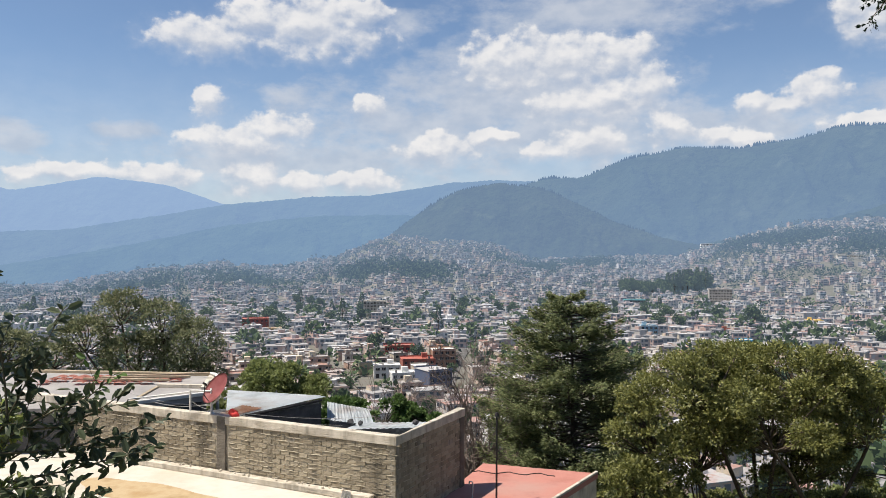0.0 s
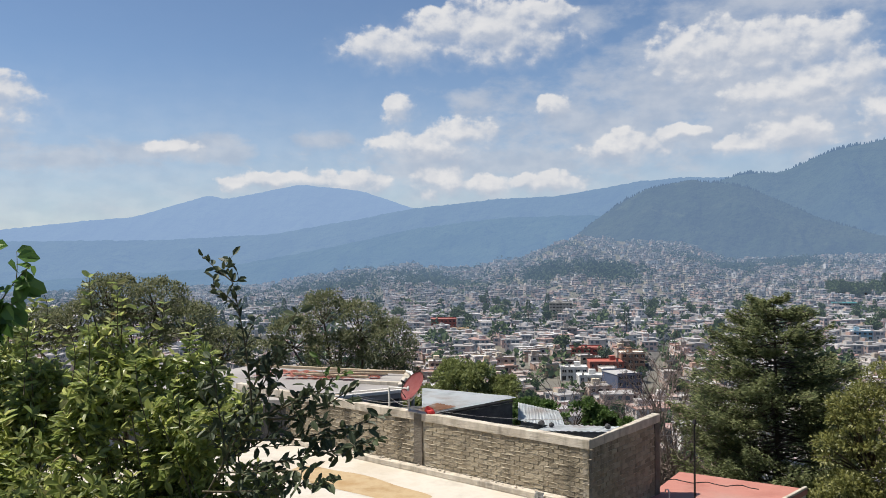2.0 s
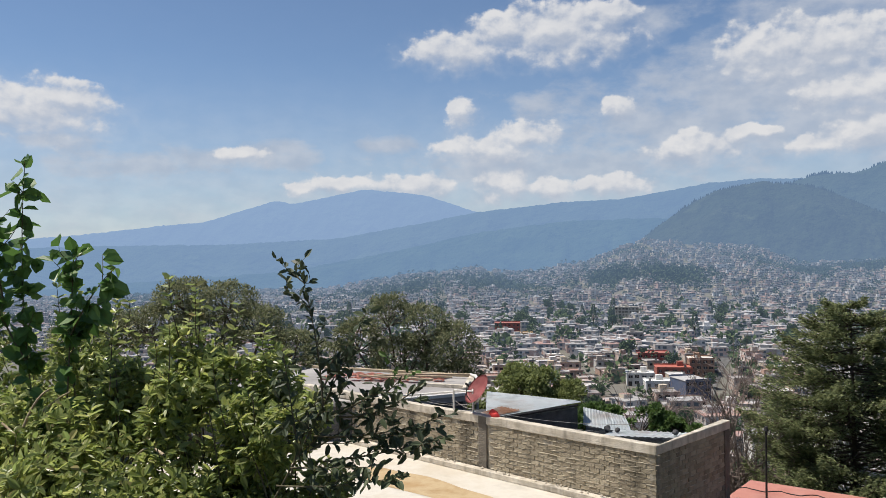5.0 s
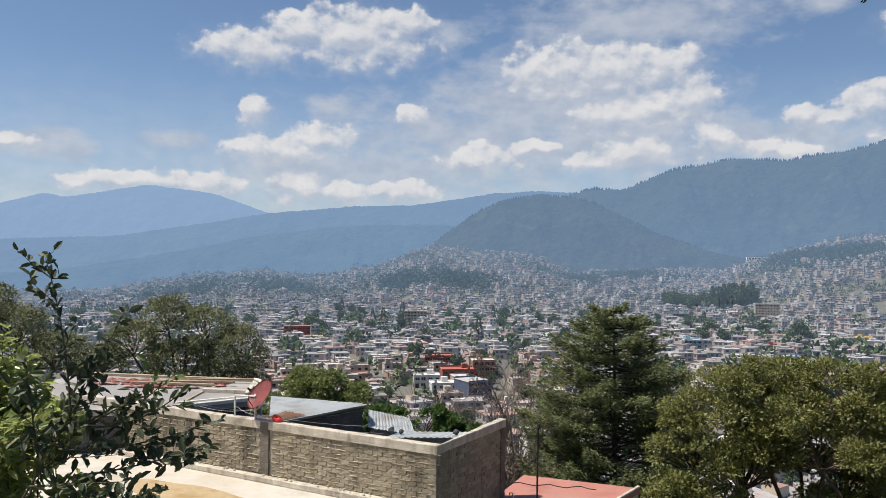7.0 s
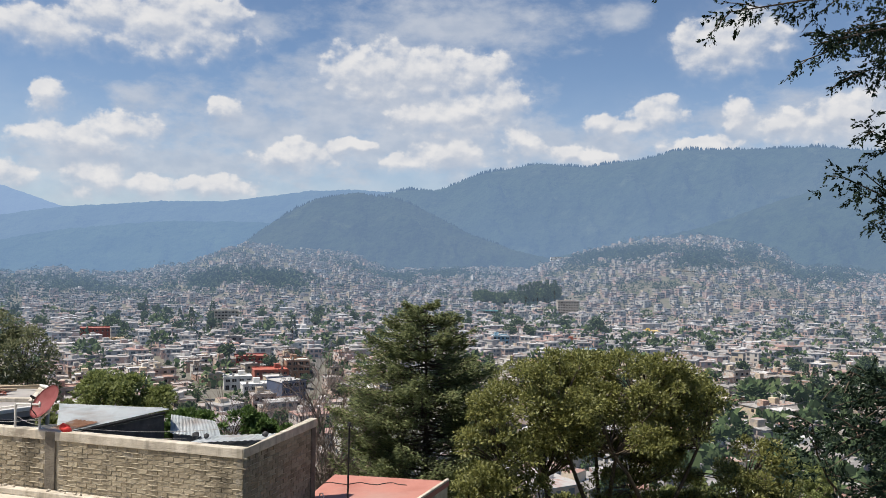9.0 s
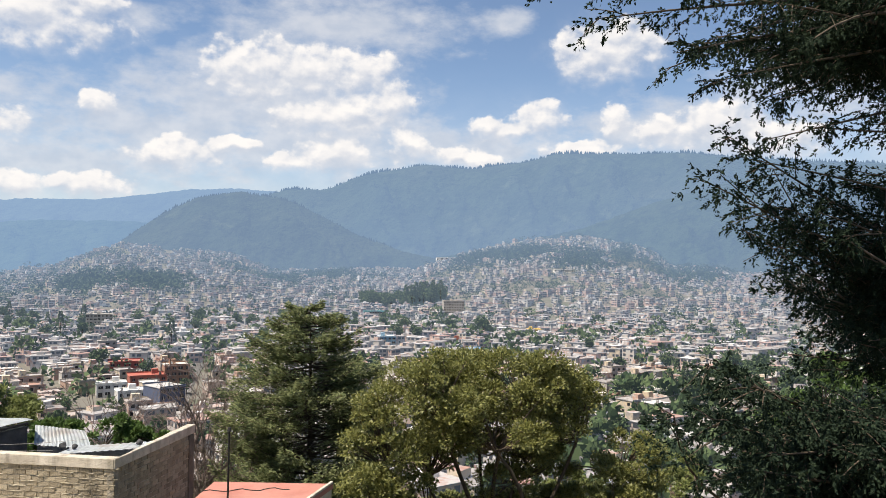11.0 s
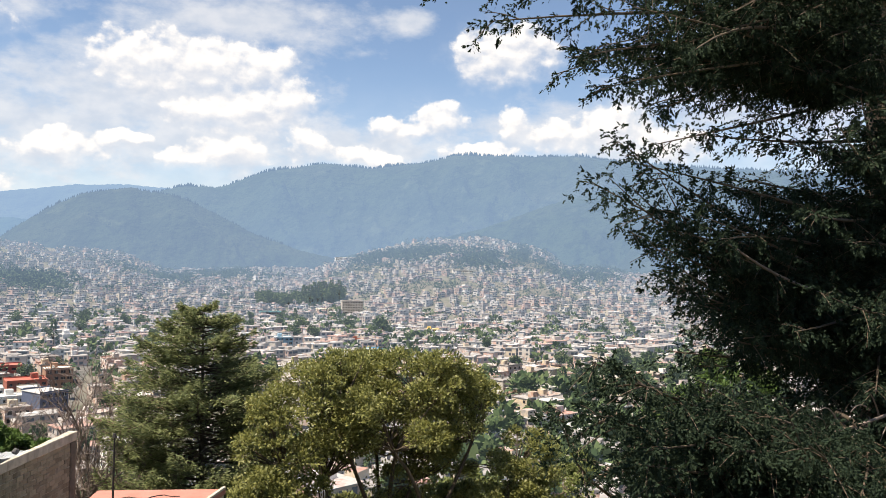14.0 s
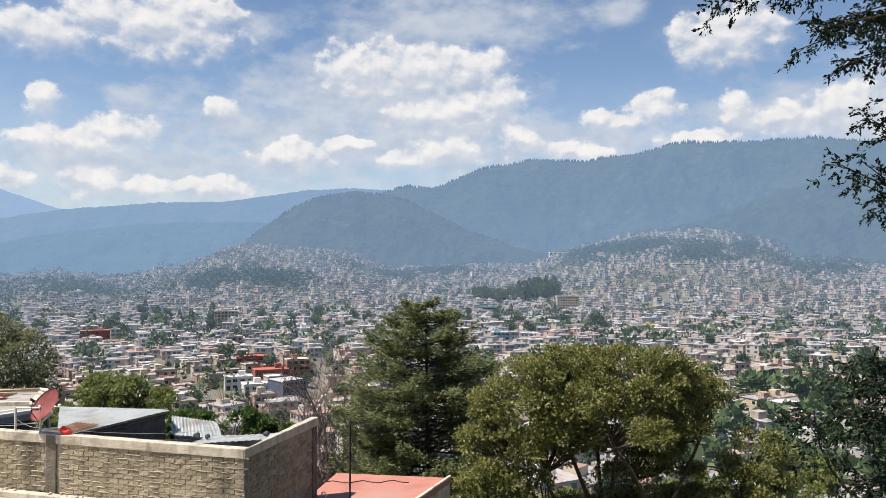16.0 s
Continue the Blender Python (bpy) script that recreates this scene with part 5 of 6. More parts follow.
leafy_stems("climbing_vine", "tall climbing vine with drooping heart-shaped leaves", [
    ((-5.45, 4.7, -2.4), (-5.68, 4.6, 0.78), (-0.16, 0, 0)), ((-5.34, 4.65, -1.6), (-5.19, 4.6, 0.04), (0.0, 0, 0)),
    ((-5.24, 4.6, -0.7), (-4.76, 4.55, -0.14), (0, 0, 0.06)), ((-5.69, 4.6, -0.9), (-6.25, 4.6, 0.12), (-0.05, 0, 0)), ((-5.92, 4.6, -0.4), (-6.0, 4.55, 0.36), (0, 0, 0))],
    0.145, M["leaf_vine"], M["stem"], 63, 19, 0.75, 0.80, 0.009)


def dry_stalks():
    rng = np.random.default_rng(8)
    for k in range(7):
        a = np.array([rng.uniform(-6.4, -3.8), rng.uniform(4.1, 4.4), rng.uniform(-1.7, -1.1)])
        b = a + np.array([rng.uniform(-0.7, 0.7), 0.1, rng.uniform(-0.05, 0.45)])
        tagged(tubes("dry_stalk", [(curve(a, b, (0, 0, 0.05), 8), 0.012, 0.006)], M["timber"], None, 6), "dry straw-coloured stalk caught in the green bush", "stalk", "dry stalks in the bush")


dry_stalks()


def cedar():
    rng = np.random.default_rng(71)
    thing = new("cedar_tree")
    tagged(thing, "dark shaded cedar with feathery drooping sprays", "tree")
    foot = np.array([7.5, 4.9, -3.6])
    paths = [(curve(foot, foot + np.array([-0.2, 0.1, 13.0]), (0.1, 0, 0), 14), 0.30, 0.05)]
    upper = [(1.60, 3.2, 1.26), (1.88, 3.2, 1.12), (2.42, 3.3, 1.02), (2.73, 3.4, 0.90), (3.35, 3.6, 0.88)]
    middle = [(3.02, 3.6, 0.64), (2.75, 3.5, 0.36), (3.12, 3.6, 0.08), (3.5, 3.6, -0.26), (3.9, 3.6, -0.6)]
    lower = [(1.95, 2.4, -0.56), (1.95, 2.4, -0.78), (2.15, 2.35, -1.0), (2.2, 2.3, -1.25), (2.3, 2.2, -1.55)]
    limbs = []

    def add(tip, root, bow, fat, sub):
        limbs.append((curve(root, tip, bow, 12), fat, sub))

    for group, rz, bow in ((upper, 2.3, (0, 0, 0.12)), (middle, -0.35, (0, 0, -0.10)), (lower, -1.3, (0, 0, -0.05))):
        for i, tip in enumerate(group):
            root = np.array([7.2, 4.7, rz - 0.12 * i])
            if group is lower:
                root = np.array([4.6, 3.4, rz - 0.1 * i])
            add(np.array(tip), root, bow, 0.6, 64)
        for k in range(92 if group is upper else 80 if group is middle else 50):
            i = rng.integers(len(group) - 1)
            t = rng.uniform()
            tip = np.array(group[i]) * (1 - t) + np.array(group[i + 1]) * t
            root = np.array([7.2, 4.7, rz + rng.uniform(-0.8, 0.5)]) if group is not lower else np.array([4.8, 3.4, rz + rng.uniform(-0.9, 0.2)])
            cut = rng.uniform(0.03, 0.62)
            tip = tip + (root - tip) * cut + rng.normal(size=3) * np.array([0.08, 0.3, 0.1])
            add(tip, root, np.array(bow) + rng.normal(size=3) * 0.12, 0.9, 34)
    # inner mass round the trunk and down to the ground
    for k in range(150):
        z = rng.uniform(-3.0, 1.15)
        tip = np.array([rng.uniform(3.9, 7.0), rng.uniform(2.7, 4.6), z])
        add(tip, np.array([7.4, 4.9, z + rng.uniform(-0.3, 0.4)]), (0, 0, -0.05), 1.3, 26)
    # unseen crown above, added overhanging to shade the sprays below
    for k in range(110):
        z = rng.uniform(2.2, 8.5)
        a = rng.uniform(0, 2 * np.pi)
        ln = rng.uniform(2.0, 6.6) * (1 - (z - 2) / 11)
        tip = np.array([6.4 + ln * np.cos(a) * 1.15, 4.8 + ln * np.sin(a), z - 0.1 * ln])
        tip[2] = max(tip[2], 2.2 + 0.55 * np.hypot(tip[0], tip[1]))
        add(tip, np.array([7.4, 4.9, max(z, tip[2]) + 0.3]), (0, 0, 0.1), 2.4, 14)
    P, D, N, L, W = [], [], [], [], []
    for c, fat, subs in limbs:
        limb_len = np.linalg.norm(c[-1] - c[0])
        paths.append((c, 0.010 + 0.004 * limb_len, 0.003))
        axis = unit(c[-1] - c[-4])
        for s in range(subs):
            t = 1 - rng.uniform(0, 0.8) ** 1.15
            u = t * 11
            i = min(int(u), 10)
            p = c[i] + (c[i + 1] - c[i]) * (u - i)
            ln = (0.12 + 0.36 * min(1.0, (1.04 - t) * 2.6)) * rng.uniform(0.55, 1.15)
            side = unit(np.cross(axis, np.array([0, 0, 1.0])))
            perp = side * rng.choice([-1, 1]) * rng.uniform(0.2, 0.9) + np.array([0, 0, 1.0]) * rng.uniform(-0.85, 0.5)
            d = unit(axis * 0.75 + perp)
            q = curve(p, p + d * ln, np.array([0, 0, 0.05]) * ln, 5)
            if s % 3 == 0:
                paths.append((q, 0.004, 0.0015))
            m = int(20 + (280 if fat < 1.2 else 100 if fat < 2 else 40) * ln)
            # scale leaves sit along short twiglets that fan from the twig and hang at their tips
            twigs = 6 + int(ln * 20)
            f0 = rng.uniform(0.05, 1.0, twigs)
            root_k = np.stack([np.interp(f0, np.linspace(0, 1, 5), q[:, k]) for k in range(3)], 1)
            dir_k = unit(d * 0.8 + ball(twigs, rng) * 0.8 + np.array([0, 0, -0.35]))
            len_k = (0.035 + 0.17 * ln * (1.1 - f0)) * rng.uniform(0.6, 1.2, twigs)
            pick = rng.integers(twigs, size=m)
            u = rng.uniform(0, 1, m)
            drop = np.array([0, 0, -0.22]) * (u * u * len_k[pick])[:, None]
            P.append(root_k[pick] + dir_k[pick] * (u * len_k[pick])[:, None] + drop + ball(m, rng) * 0.004)
            D.append(unit(dir_k[pick] + ball(m, rng) * 0.55))
            N.append(ball(m, rng))
            g = rng.uniform(0.014, 0.028, m) * (1.0 if fat < 1.2 else 1.5 if fat < 2 else 3.2)
            L.append(g)
            W.append(g * 0.46)
    P, D, N = np.concatenate(P), np.concatenate(D), np.concatenate(N)
    me = quad_mesh("sprays", leaf_quads(P, D, N, np.concatenate(L), np.concatenate(W), 0.06, 0.4))
    link_mesh("sprays", me, M["cedar"], thing)
    tubes("branchwork", paths, M["bark"], thing, 5)["kind"] = "stuff"
    dead = []
    for k in range(9):
        a = np.array([5.0, 3.1, -1.15]) + rng.normal(size=3) * 0.06
        a[0] += -0.35 * k / 3
        b = a + np.array([-0.25 - 0.1 * rng.uniform(), -0.1, 0.04 + 0.16 * rng.normal()])
        dead.append((curve(a, b, (0, 0, 0.04), 6), 0.007, 0.002))
    dead.append((curve((5.4, 3.2, -1.05), (3.2, 2.75, -1.12), (0, 0, -0.05), 10), 0.014, 0.004))
    dead.append((curve((6.3, 4.2, -0.35), (3.7, 3.35, 0.02), (0, 0, -0.12), 12), 0.020, 0.006))
    tubes("dead_branch", dead, M["bark_pale"], thing, 5, "bare pale dead twigs")


cedar()


# ---- the town ----
TURN = radians(17)


def house_proto(w, d, storeys, seed, wall=None, roof=None, tower=True, label="small flat-roofed town house of plastered block", tint=""):
    """A town house on its own origin: walls, roof slab, parapets, windows with recesses, stair room, water tank."""
    rr = random.Random(seed)
    h = storeys * 2.9
    wall_m, roof_m = wall or M["house_wall"], roof or M["house_roof"]
    ob = new("house")
    tagged(ob, label, "house", "houses of the town")
    bm = box(bmesh.new(), -w / 2, -d / 2, -4, w / 2, d / 2, h)
    part("wall", bm, wall_m, ob, tint)
    part("roof", box(bmesh.new(), -w / 2 - 0.25, -d / 2 - 0.25, h, w / 2 + 0.25, d / 2 + 0.25, h + 0.18), roof_m, ob)
    for x0, y0, x1, y1 in ((-w / 2 - 0.2, -d / 2 - 0.2, w / 2 + 0.2, -d / 2), (-w / 2 - 0.2, d / 2, w / 2 + 0.2, d / 2 + 0.2)):
        part("parapet", box(bmesh.new(), x0, y0, h + 0.18, x1, y1, h + 0.75), wall_m, ob)
    if tower:
        sx, sy = rr.uniform(-w / 4, w / 4), rr.uniform(0, d / 4)
        part("stair_room", box(bmesh.new(), sx - 1.5, sy - 1.5, h + 0.18, sx + 1.5, sy + 1.5, h + 2.5), wall_m, ob)
    for s in range(storeys):
        n = max(2, int(w / 3))
        for k in range(n):
            x = -w / 2 + (k + 0.5) * w / n + rr.uniform(-0.2, 0.2)
            ww, hh = rr.choice([1.1, 1.5, 2.0]), rr.choice([1.2, 1.4])
            if s == 0 and k == 0:
                part("door", box(bmesh.new(), x - 0.9, -d / 2 - 0.04, 0, x + 0.9, -d / 2 + 0.1, 2.2), M["window"], ob)
                continue
            z0 = s * 2.9 + 0.95
            pane = part("window", box(bmesh.new(), x - ww / 2, -d / 2 - 0.04, z0, x + ww / 2, -d / 2 + 0.1, z0 + hh), M["window"], ob)
            if wall:
                part("sill", box(bmesh.new(), x - ww / 2 - 0.15, -d / 2 - 0.14, z0 - 0.12, x + ww / 2 + 0.15, -d / 2 + 0.05, z0), M["cement"], pane)
                part("frame", box(bmesh.new(), x - 0.05, -d / 2 - 0.07, z0, x + 0.05, -d / 2, z0 + hh), M["pipe"], pane)
        if rr.random() < 0.7:
            y = rr.uniform(-d / 4, d / 4)
            part("window", box(bmesh.new(), w / 2 - 0.1, y - 0.7, s * 2.9 + 1, w / 2 + 0.04, y + 0.7, s * 2.9 + 2.2), M["window"], ob)
    bm = bmesh.new()
    bmesh.ops.create_cone(bm, cap_ends=True, segments=10, radius1=0.62, radius2=0.55, depth=1.3, matrix=Matrix.Translation((rr.uniform(-w / 3, w / 3), rr.uniform(-d / 3, -d / 6), h + 0.83)))
    tank = part("water_tank", bm, M["tank"], ob)
    bm = bmesh.new()
    zc = max(v.co.z for v in tank.data.vertices)
    mid = sum((v.co for v in tank.data.vertices), Vector()) / len(tank.data.vertices)
    bmesh.ops.create_cone(bm, cap_ends=True, segments=8, radius1=0.3, radius2=0.2, depth=0.16, matrix=Matrix.Translation((mid.x, mid.y, zc + 0.06)))
    part("lid", bm, M["tank"], tank)
    return ob


def town_sites(r0, r1, cell, az0, az1, seed, street=7, loose=0.16):
    """Plots on a jittered street grid in the valley."""
    rng = np.random.default_rng(seed)
    n = int(r1 / cell) + 2
    i, j = np.meshgrid(np.arange(-n, n), np.arange(-n, n), indexing="ij")
    keep = (i % street != 0) & (j % (street - 2) != 0)
    u, v = i[keep] * cell, j[keep] * cell
    warp = 0.25 * np.sin(u / 190.0) + 0.2 * np.sin(v / 150.0 + 1)
    u, v = u + rng.uniform(-loose, loose, len(u)) * cell, v + rng.uniform(-loose, loose, len(v)) * cell
    x = u * math.cos(TURN) - v * math.sin(TURN) + 14 * warp
    y = u * math.sin(TURN) + v * math.cos(TURN) + 14 * warp
    r, az = np.hypot(x, y), np.degrees(np.arctan2(x, y))
    ok = (r > r0) & (r < r1) & (az > az0) & (az < az1)
    return x[ok], y[ok], r[ok], az[ok], rng


TAKEN = []


def landmark(az, r, w, d, storeys, colour, roof_colour, label, turn=0.0, tower=False, seed=1):
    x, y = r * math.sin(radians(az)), r * math.cos(radians(az))
    tint = "_".join(label.split()[:2])
    ob = house_proto(w, d, storeys, seed, plain("facade_" + tint, colour), plain("roof_" + tint, roof_colour), tower, label)
    ob.matrix_basis = pose(x, y, float(ground_z(x, y)), 0, 0, turn - az * 0.6)
    TAKEN.append((x, y, max(w, d) * 0.75))


landmark(-0.9, 420, 17, 13, 2, (0.36, 0.13, 0.095), (0.40, 0.12, 0.085), "brick-red house with bright red roofs", 8, True, 2)
landmark(0.9, 432, 12, 11, 3, (0.34, 0.20, 0.135), (0.62, 0.58, 0.52), "orange-brown three-storey house with a pale roof", 8, True, 3)
landmark(0.2, 372, 12, 14, 3, (0.09, 0.11, 0.17), (0.42, 0.41, 0.40), "slate-blue three-storey house with a flat roof", 30, False, 4)
landmark(-1.9, 380, 12, 10, 2, (0.62, 0.61, 0.58), (0.75, 0.75, 0.73), "whitewashed house with flat white roofs", 10, True, 5)
landmark(-3.1, 402, 13, 10, 2, (0.66, 0.64, 0.6), (0.72, 0.71, 0.68), "white house with a stair room on its roof", 5, True, 6)
landmark(-2.2, 476, 18, 12, 2, (0.40, 0.10, 0.09), (0.36, 0.14, 0.11), "dark red painted house block", 6, False, 7)
landmark(-3.4, 562, 11, 11, 4, (0.34, 0.32, 0.30), (0.4, 0.38, 0.36), "tall plain grey block house", 5, True, 8)
landmark(-3.9, 790, 22, 12, 5, (0.50, 0.46, 0.40), (0.5, 0.48, 0.45), "five-storey concrete building with dark window bands", 0, True, 9)
landmark(-12.2, 640, 20, 12, 3, (0.40, 0.13, 0.11), (0.45, 0.2, 0.16), "faded red three-storey house", 5, False, 10)
landmark(-11.0, 600, 12, 10, 2, (0.60, 0.40, 0.20), (0.6, 0.5, 0.4), "small ochre-yellow plastered house", 5, False, 11)
landmark(4.9, 540, 14, 12, 2, (0.52, 0.50, 0.47), (0.60, 0.24, 0.14), "pale house under an orange tiled roof", 12, False, 12)
landmark(14.3, 940, 24, 12, 2, (0.30, 0.32, 0.34), (0.03, 0.36, 0.38), "long house with a bright teal roof", 0, False, 13)
landmark(15.2, 600, 12, 10, 3, (0.22, 0.36, 0.46), (0.6, 0.6, 0.6), "light blue plastered house", 5, True, 14)
landmark(18.2, 960, 26, 13, 2, (0.60, 0.55, 0.47), (0.66, 0.62, 0.55), "cream house with a pale flat roof on the knoll", 0, True, 15)
landmark(19.9, 945, 24, 13, 5, (0.42, 0.39, 0.36), (0.45, 0.42, 0.4), "grey-brown concrete apartment block", 0, True, 16)
landmark(21.5, 545, 10, 10, 3, (0.06, 0.30, 0.50), (0.5, 0.5, 0.5), "bright blue plastered house", 5, False, 17)
landmark(25.6, 770, 15, 10, 2, (0.70, 0.48, 0.15), (0.68, 0.58, 0.4), "bright yellow plastered town house", 0, True, 18)
landmark(20.1, 620, 14, 10, 2, (0.30, 0.12, 0.09), (0.32, 0.2, 0.17), "brown-red brick house with stair room", 5, True, 19)
landmark(34.5, 372, 12, 10, 3, (0.60, 0.57, 0.53), (0.55, 0.53, 0.5), "tall house with a blank whitish side wall", 20, False, 20)
landmark(36.6, 385, 9, 8, 2, (0.50, 0.18, 0.16), (0.45, 0.12, 0.1), "small house with a red roof", 10, False, 21)
landmark(0.7, 900, 40, 14, 1, (0.48, 0.46, 0.44), (0.85, 0.85, 0.84), "long low hall with a bright white roof", -6, False, 22)
landmark(27.7, 1330, 34, 14, 1, (0.6, 0.58, 0.55), (0.85, 0.85, 0.84), "long hall with a bright white roof far off", 0, False, 23)
landmark(19.3, 1870, 42, 18, 2, (0.7, 0.7, 0.7), (0.88, 0.88, 0.88), "large white hall under the mountain", 0, False, 24)


def street():
    pts = [(1.0, 352), (1.4, 400), (2.0, 455), (2.9, 540), (3.4, 600)]
    bm = bmesh.new()
    rows = []
    for k in range(33):
        t = k / 32 * (len(pts) - 1)
        i = min(int(t), len(pts) - 2)
        az = radians(pts[i][0] + (pts[i + 1][0] - pts[i][0]) * (t - i))
        r = pts[i][1] + (pts[i + 1][1] - pts[i][1]) * (t - i)
        line = []
        for s in (-3.6, 3.6):
            x, y = r * math.sin(az) + s, r * math.cos(az)
            TAKEN.append((x, y, 3.4)) if s > 0 else None
            line.append(bm.verts.new((x, y, float(ground_z(x, y)) + 0.35)))
        rows.append(line)
    for a, b in zip(rows, rows[1:]):
        bm.faces.new((a[0], a[1], b[1], b[0]))
    bmesh.ops.solidify(bm, geom=bm.faces[:], thickness=0.3)
    tagged(part("road", bm, M["road"]), "pale grey concrete street climbing through the town", "road", kind="structure")


street()


def car_proto(colour, name):
    car = new("car")
    tagged(car, name, "car", "cars parked along the street")
    bm = bmesh.new()
    prof = [(-2.1, 0.35), (-2.1, 0.85), (-1.2, 0.95), (-0.7, 1.45), (1.1, 1.45), (1.6, 0.95), (2.1, 0.85), (2.1, 0.35)]
    a = [bm.verts.new((x, -0.85, z)) for x, z in prof]
    b = [bm.verts.new((x, 0.85, z)) for x, z in prof]
    bm.faces.new(a)
    bm.faces.new(b[::-1])
    for i in range(len(prof)):
        k = (i + 1) % len(prof)
        bm.faces.new((a[i], b[i], b[k], a[k]))
    part("body", bm, plain("car_paint", colour, 0.35), car)
    for sx in (-1.3, 1.3):
        for sy in (-0.85, 0.85):
            bm = bmesh.new()
            bmesh.ops.create_cone(bm, cap_ends=True, segments=12, radius1=0.34, radius2=0.34, depth=0.2, matrix=pose(sx, sy, 0.34, 90))
            part("wheel", bm, M["black_metal"], car)
    for sy in (-0.86, 0.86):
        part("window", box(bmesh.new(), -0.8, sy - 0.01, 0.98, 1.1, sy + 0.01, 1.35), M["window"], car)
    return car


for k, (az, r, c, nm) in enumerate([(0.75, 362, (0.75, 0.75, 0.75), "white car parked on the street"), (0.85, 372, (0.7, 0.7, 0.72), "pale silver car parked on the street"), (1.05, 384, (0.75, 0.75, 0.75), "white car parked on the street"), (1.75, 440, (0.1, 0.1, 0.12), "dark car parked on the street")]):
    o = car_proto(c, nm)
    x, y = r * math.sin(radians(az)), r * math.cos(radians(az))
    o.matrix_basis = pose(x + 1.0, y, float(ground_z(x, y)) + 0.36, 0, 0, 86)


def free(x, y, r):
    return all((x - a) ** 2 + (y - b) ** 2 > (r + c) ** 2 for a, b, c in TAKEN)


def tree_proto(name, seed, w, h, label, slim=False):
    """A town tree on its own origin."""
    rng = np.random.default_rng(seed)
    tree = new(name)
    tagged(tree, label, "tree", "trees of the town")
    tubes("trunk", [(curve((0, 0, -1), (0, 0, h * 0.6), (0.2, 0, 0), 5), 0.28, 0.12)] + [(curve((0, 0, h * 0.35), tuple(ball(1, rng)[0] * w * 0.3 + np.array([0, 0, h * 0.6])), (0, 0, 0.3), 4), 0.12, 0.05) for _ in range(5)], M["bark"], tree, 5)
    n = 620
    if slim:
        f = rng.uniform(0, 1, n) ** 0.8
        a = rng.uniform(0, 2 * np.pi, n)
        rad = (1 - f) * w * 0.5 * rng.uniform(0.6, 1.1, n) + 0.15
        P = np.stack([np.cos(a) * rad, np.sin(a) * rad, h * (0.12 + 0.88 * f)], 1)
        D = np.stack([np.cos(a), np.sin(a), 0 * a - 0.2], 1) + ball(n, rng) * 0.5
    else:
        k = 16
        c = ball(k, rng) * np.array([0.34 * w, 0.34 * w, 0.24 * h]) * rng.uniform(0.5, 1.1, (k, 1)) + np.array([0, 0, h * 0.62])
        idx = rng.integers(k, size=n)
        P = c[idx] + ball(n, rng) * w * 0.17 * rng.uniform(0.5, 1, (n, 1))
        D = ball(n, rng) + np.array([0, 0, 0.2])
    L = rng.uniform(0.7, 1.4, n) * (0.75 if slim else 0.95)
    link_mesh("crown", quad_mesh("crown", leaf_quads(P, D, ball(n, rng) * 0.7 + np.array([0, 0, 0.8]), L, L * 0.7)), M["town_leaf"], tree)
    return tree


TREES = [tree_proto("tree", 81, 9, 10, "dark round-crowned tree among the houses"), tree_proto("tree", 82, 7, 9, "olive-green tree among the houses"), tree_proto("tree", 83, 11, 11, "broad green tree among the houses"),
         tree_proto("conifer", 84, 5.5, 14, "slim dark conifer among the houses", True), tree_proto("tree", 85, 6, 11, "tall dark tree among the houses")]
USED = set()


def plant(k, x, y, scale=1.0, turn=0.0, sink=0.0):
    src = TREES[k]
    m = pose(x, y, float(ground_z(x, y)) - sink, 0, 0, turn) @ Matrix.Scale(scale, 4)
    if k not in USED:
        USED.add(k)
        src.matrix_basis = m
        return src
    ob = copy_thing(src, pose(0, 0, 0))
    ob.matrix_basis = m
    return ob


def near_town():
    protos, first = [], set()
    for k in range(14):
        rr = random.Random(100 + k)
        protos.append(house_proto(rr.uniform(7.5, 11), rr.uniform(7.5, 10.5), [1, 2, 2, 3, 2, 1, 2, 3, 2, 2, 1, 2, 3, 2][k], 200 + k, tower=k % 3 == 0))
    x, y, r, az, rng = town_sites(165, 600, 11.2, -40, 58, 5)
    order = np.argsort(r)
    count, trees, rest = 0, 0, []
    for q in order:
        if not free(x[q], y[q], 4.5):
            continue
        if rng.random() < 0.15 and trees < 130:
            trees += 1
            TAKEN.append((x[q], y[q], 3))
            plant(int(rng.integers(5)), x[q], y[q], rng.uniform(0.75, 1.3), rng.uniform(0, 360))
            continue
        if r[q] > 318 and (-17 < az[q] < 7 or 11 < az[q] < 42) and count < 290:
            k = int(rng.integers(len(protos)))
            m = pose(x[q], y[q], float(ground_z(x[q], y[q])), 0, 0, 17 + rng.choice([0, 0, 0, 90, 180]) * 1.0 + rng.uniform(-5, 5))
            if k not in first:
                first.add(k)
                protos[k].matrix_basis = m
            else:
                copy_thing(protos[k], m)
            count += 1
        else:
            rest.append((x[q], y[q]))
    for k, pr in enumerate(protos):
        if k not in first:
            pr.matrix_basis = pose(-260 + 14 * k, 330, float(ground_z(-260 + 14 * k, 330)))
    return rest


REST = near_town()


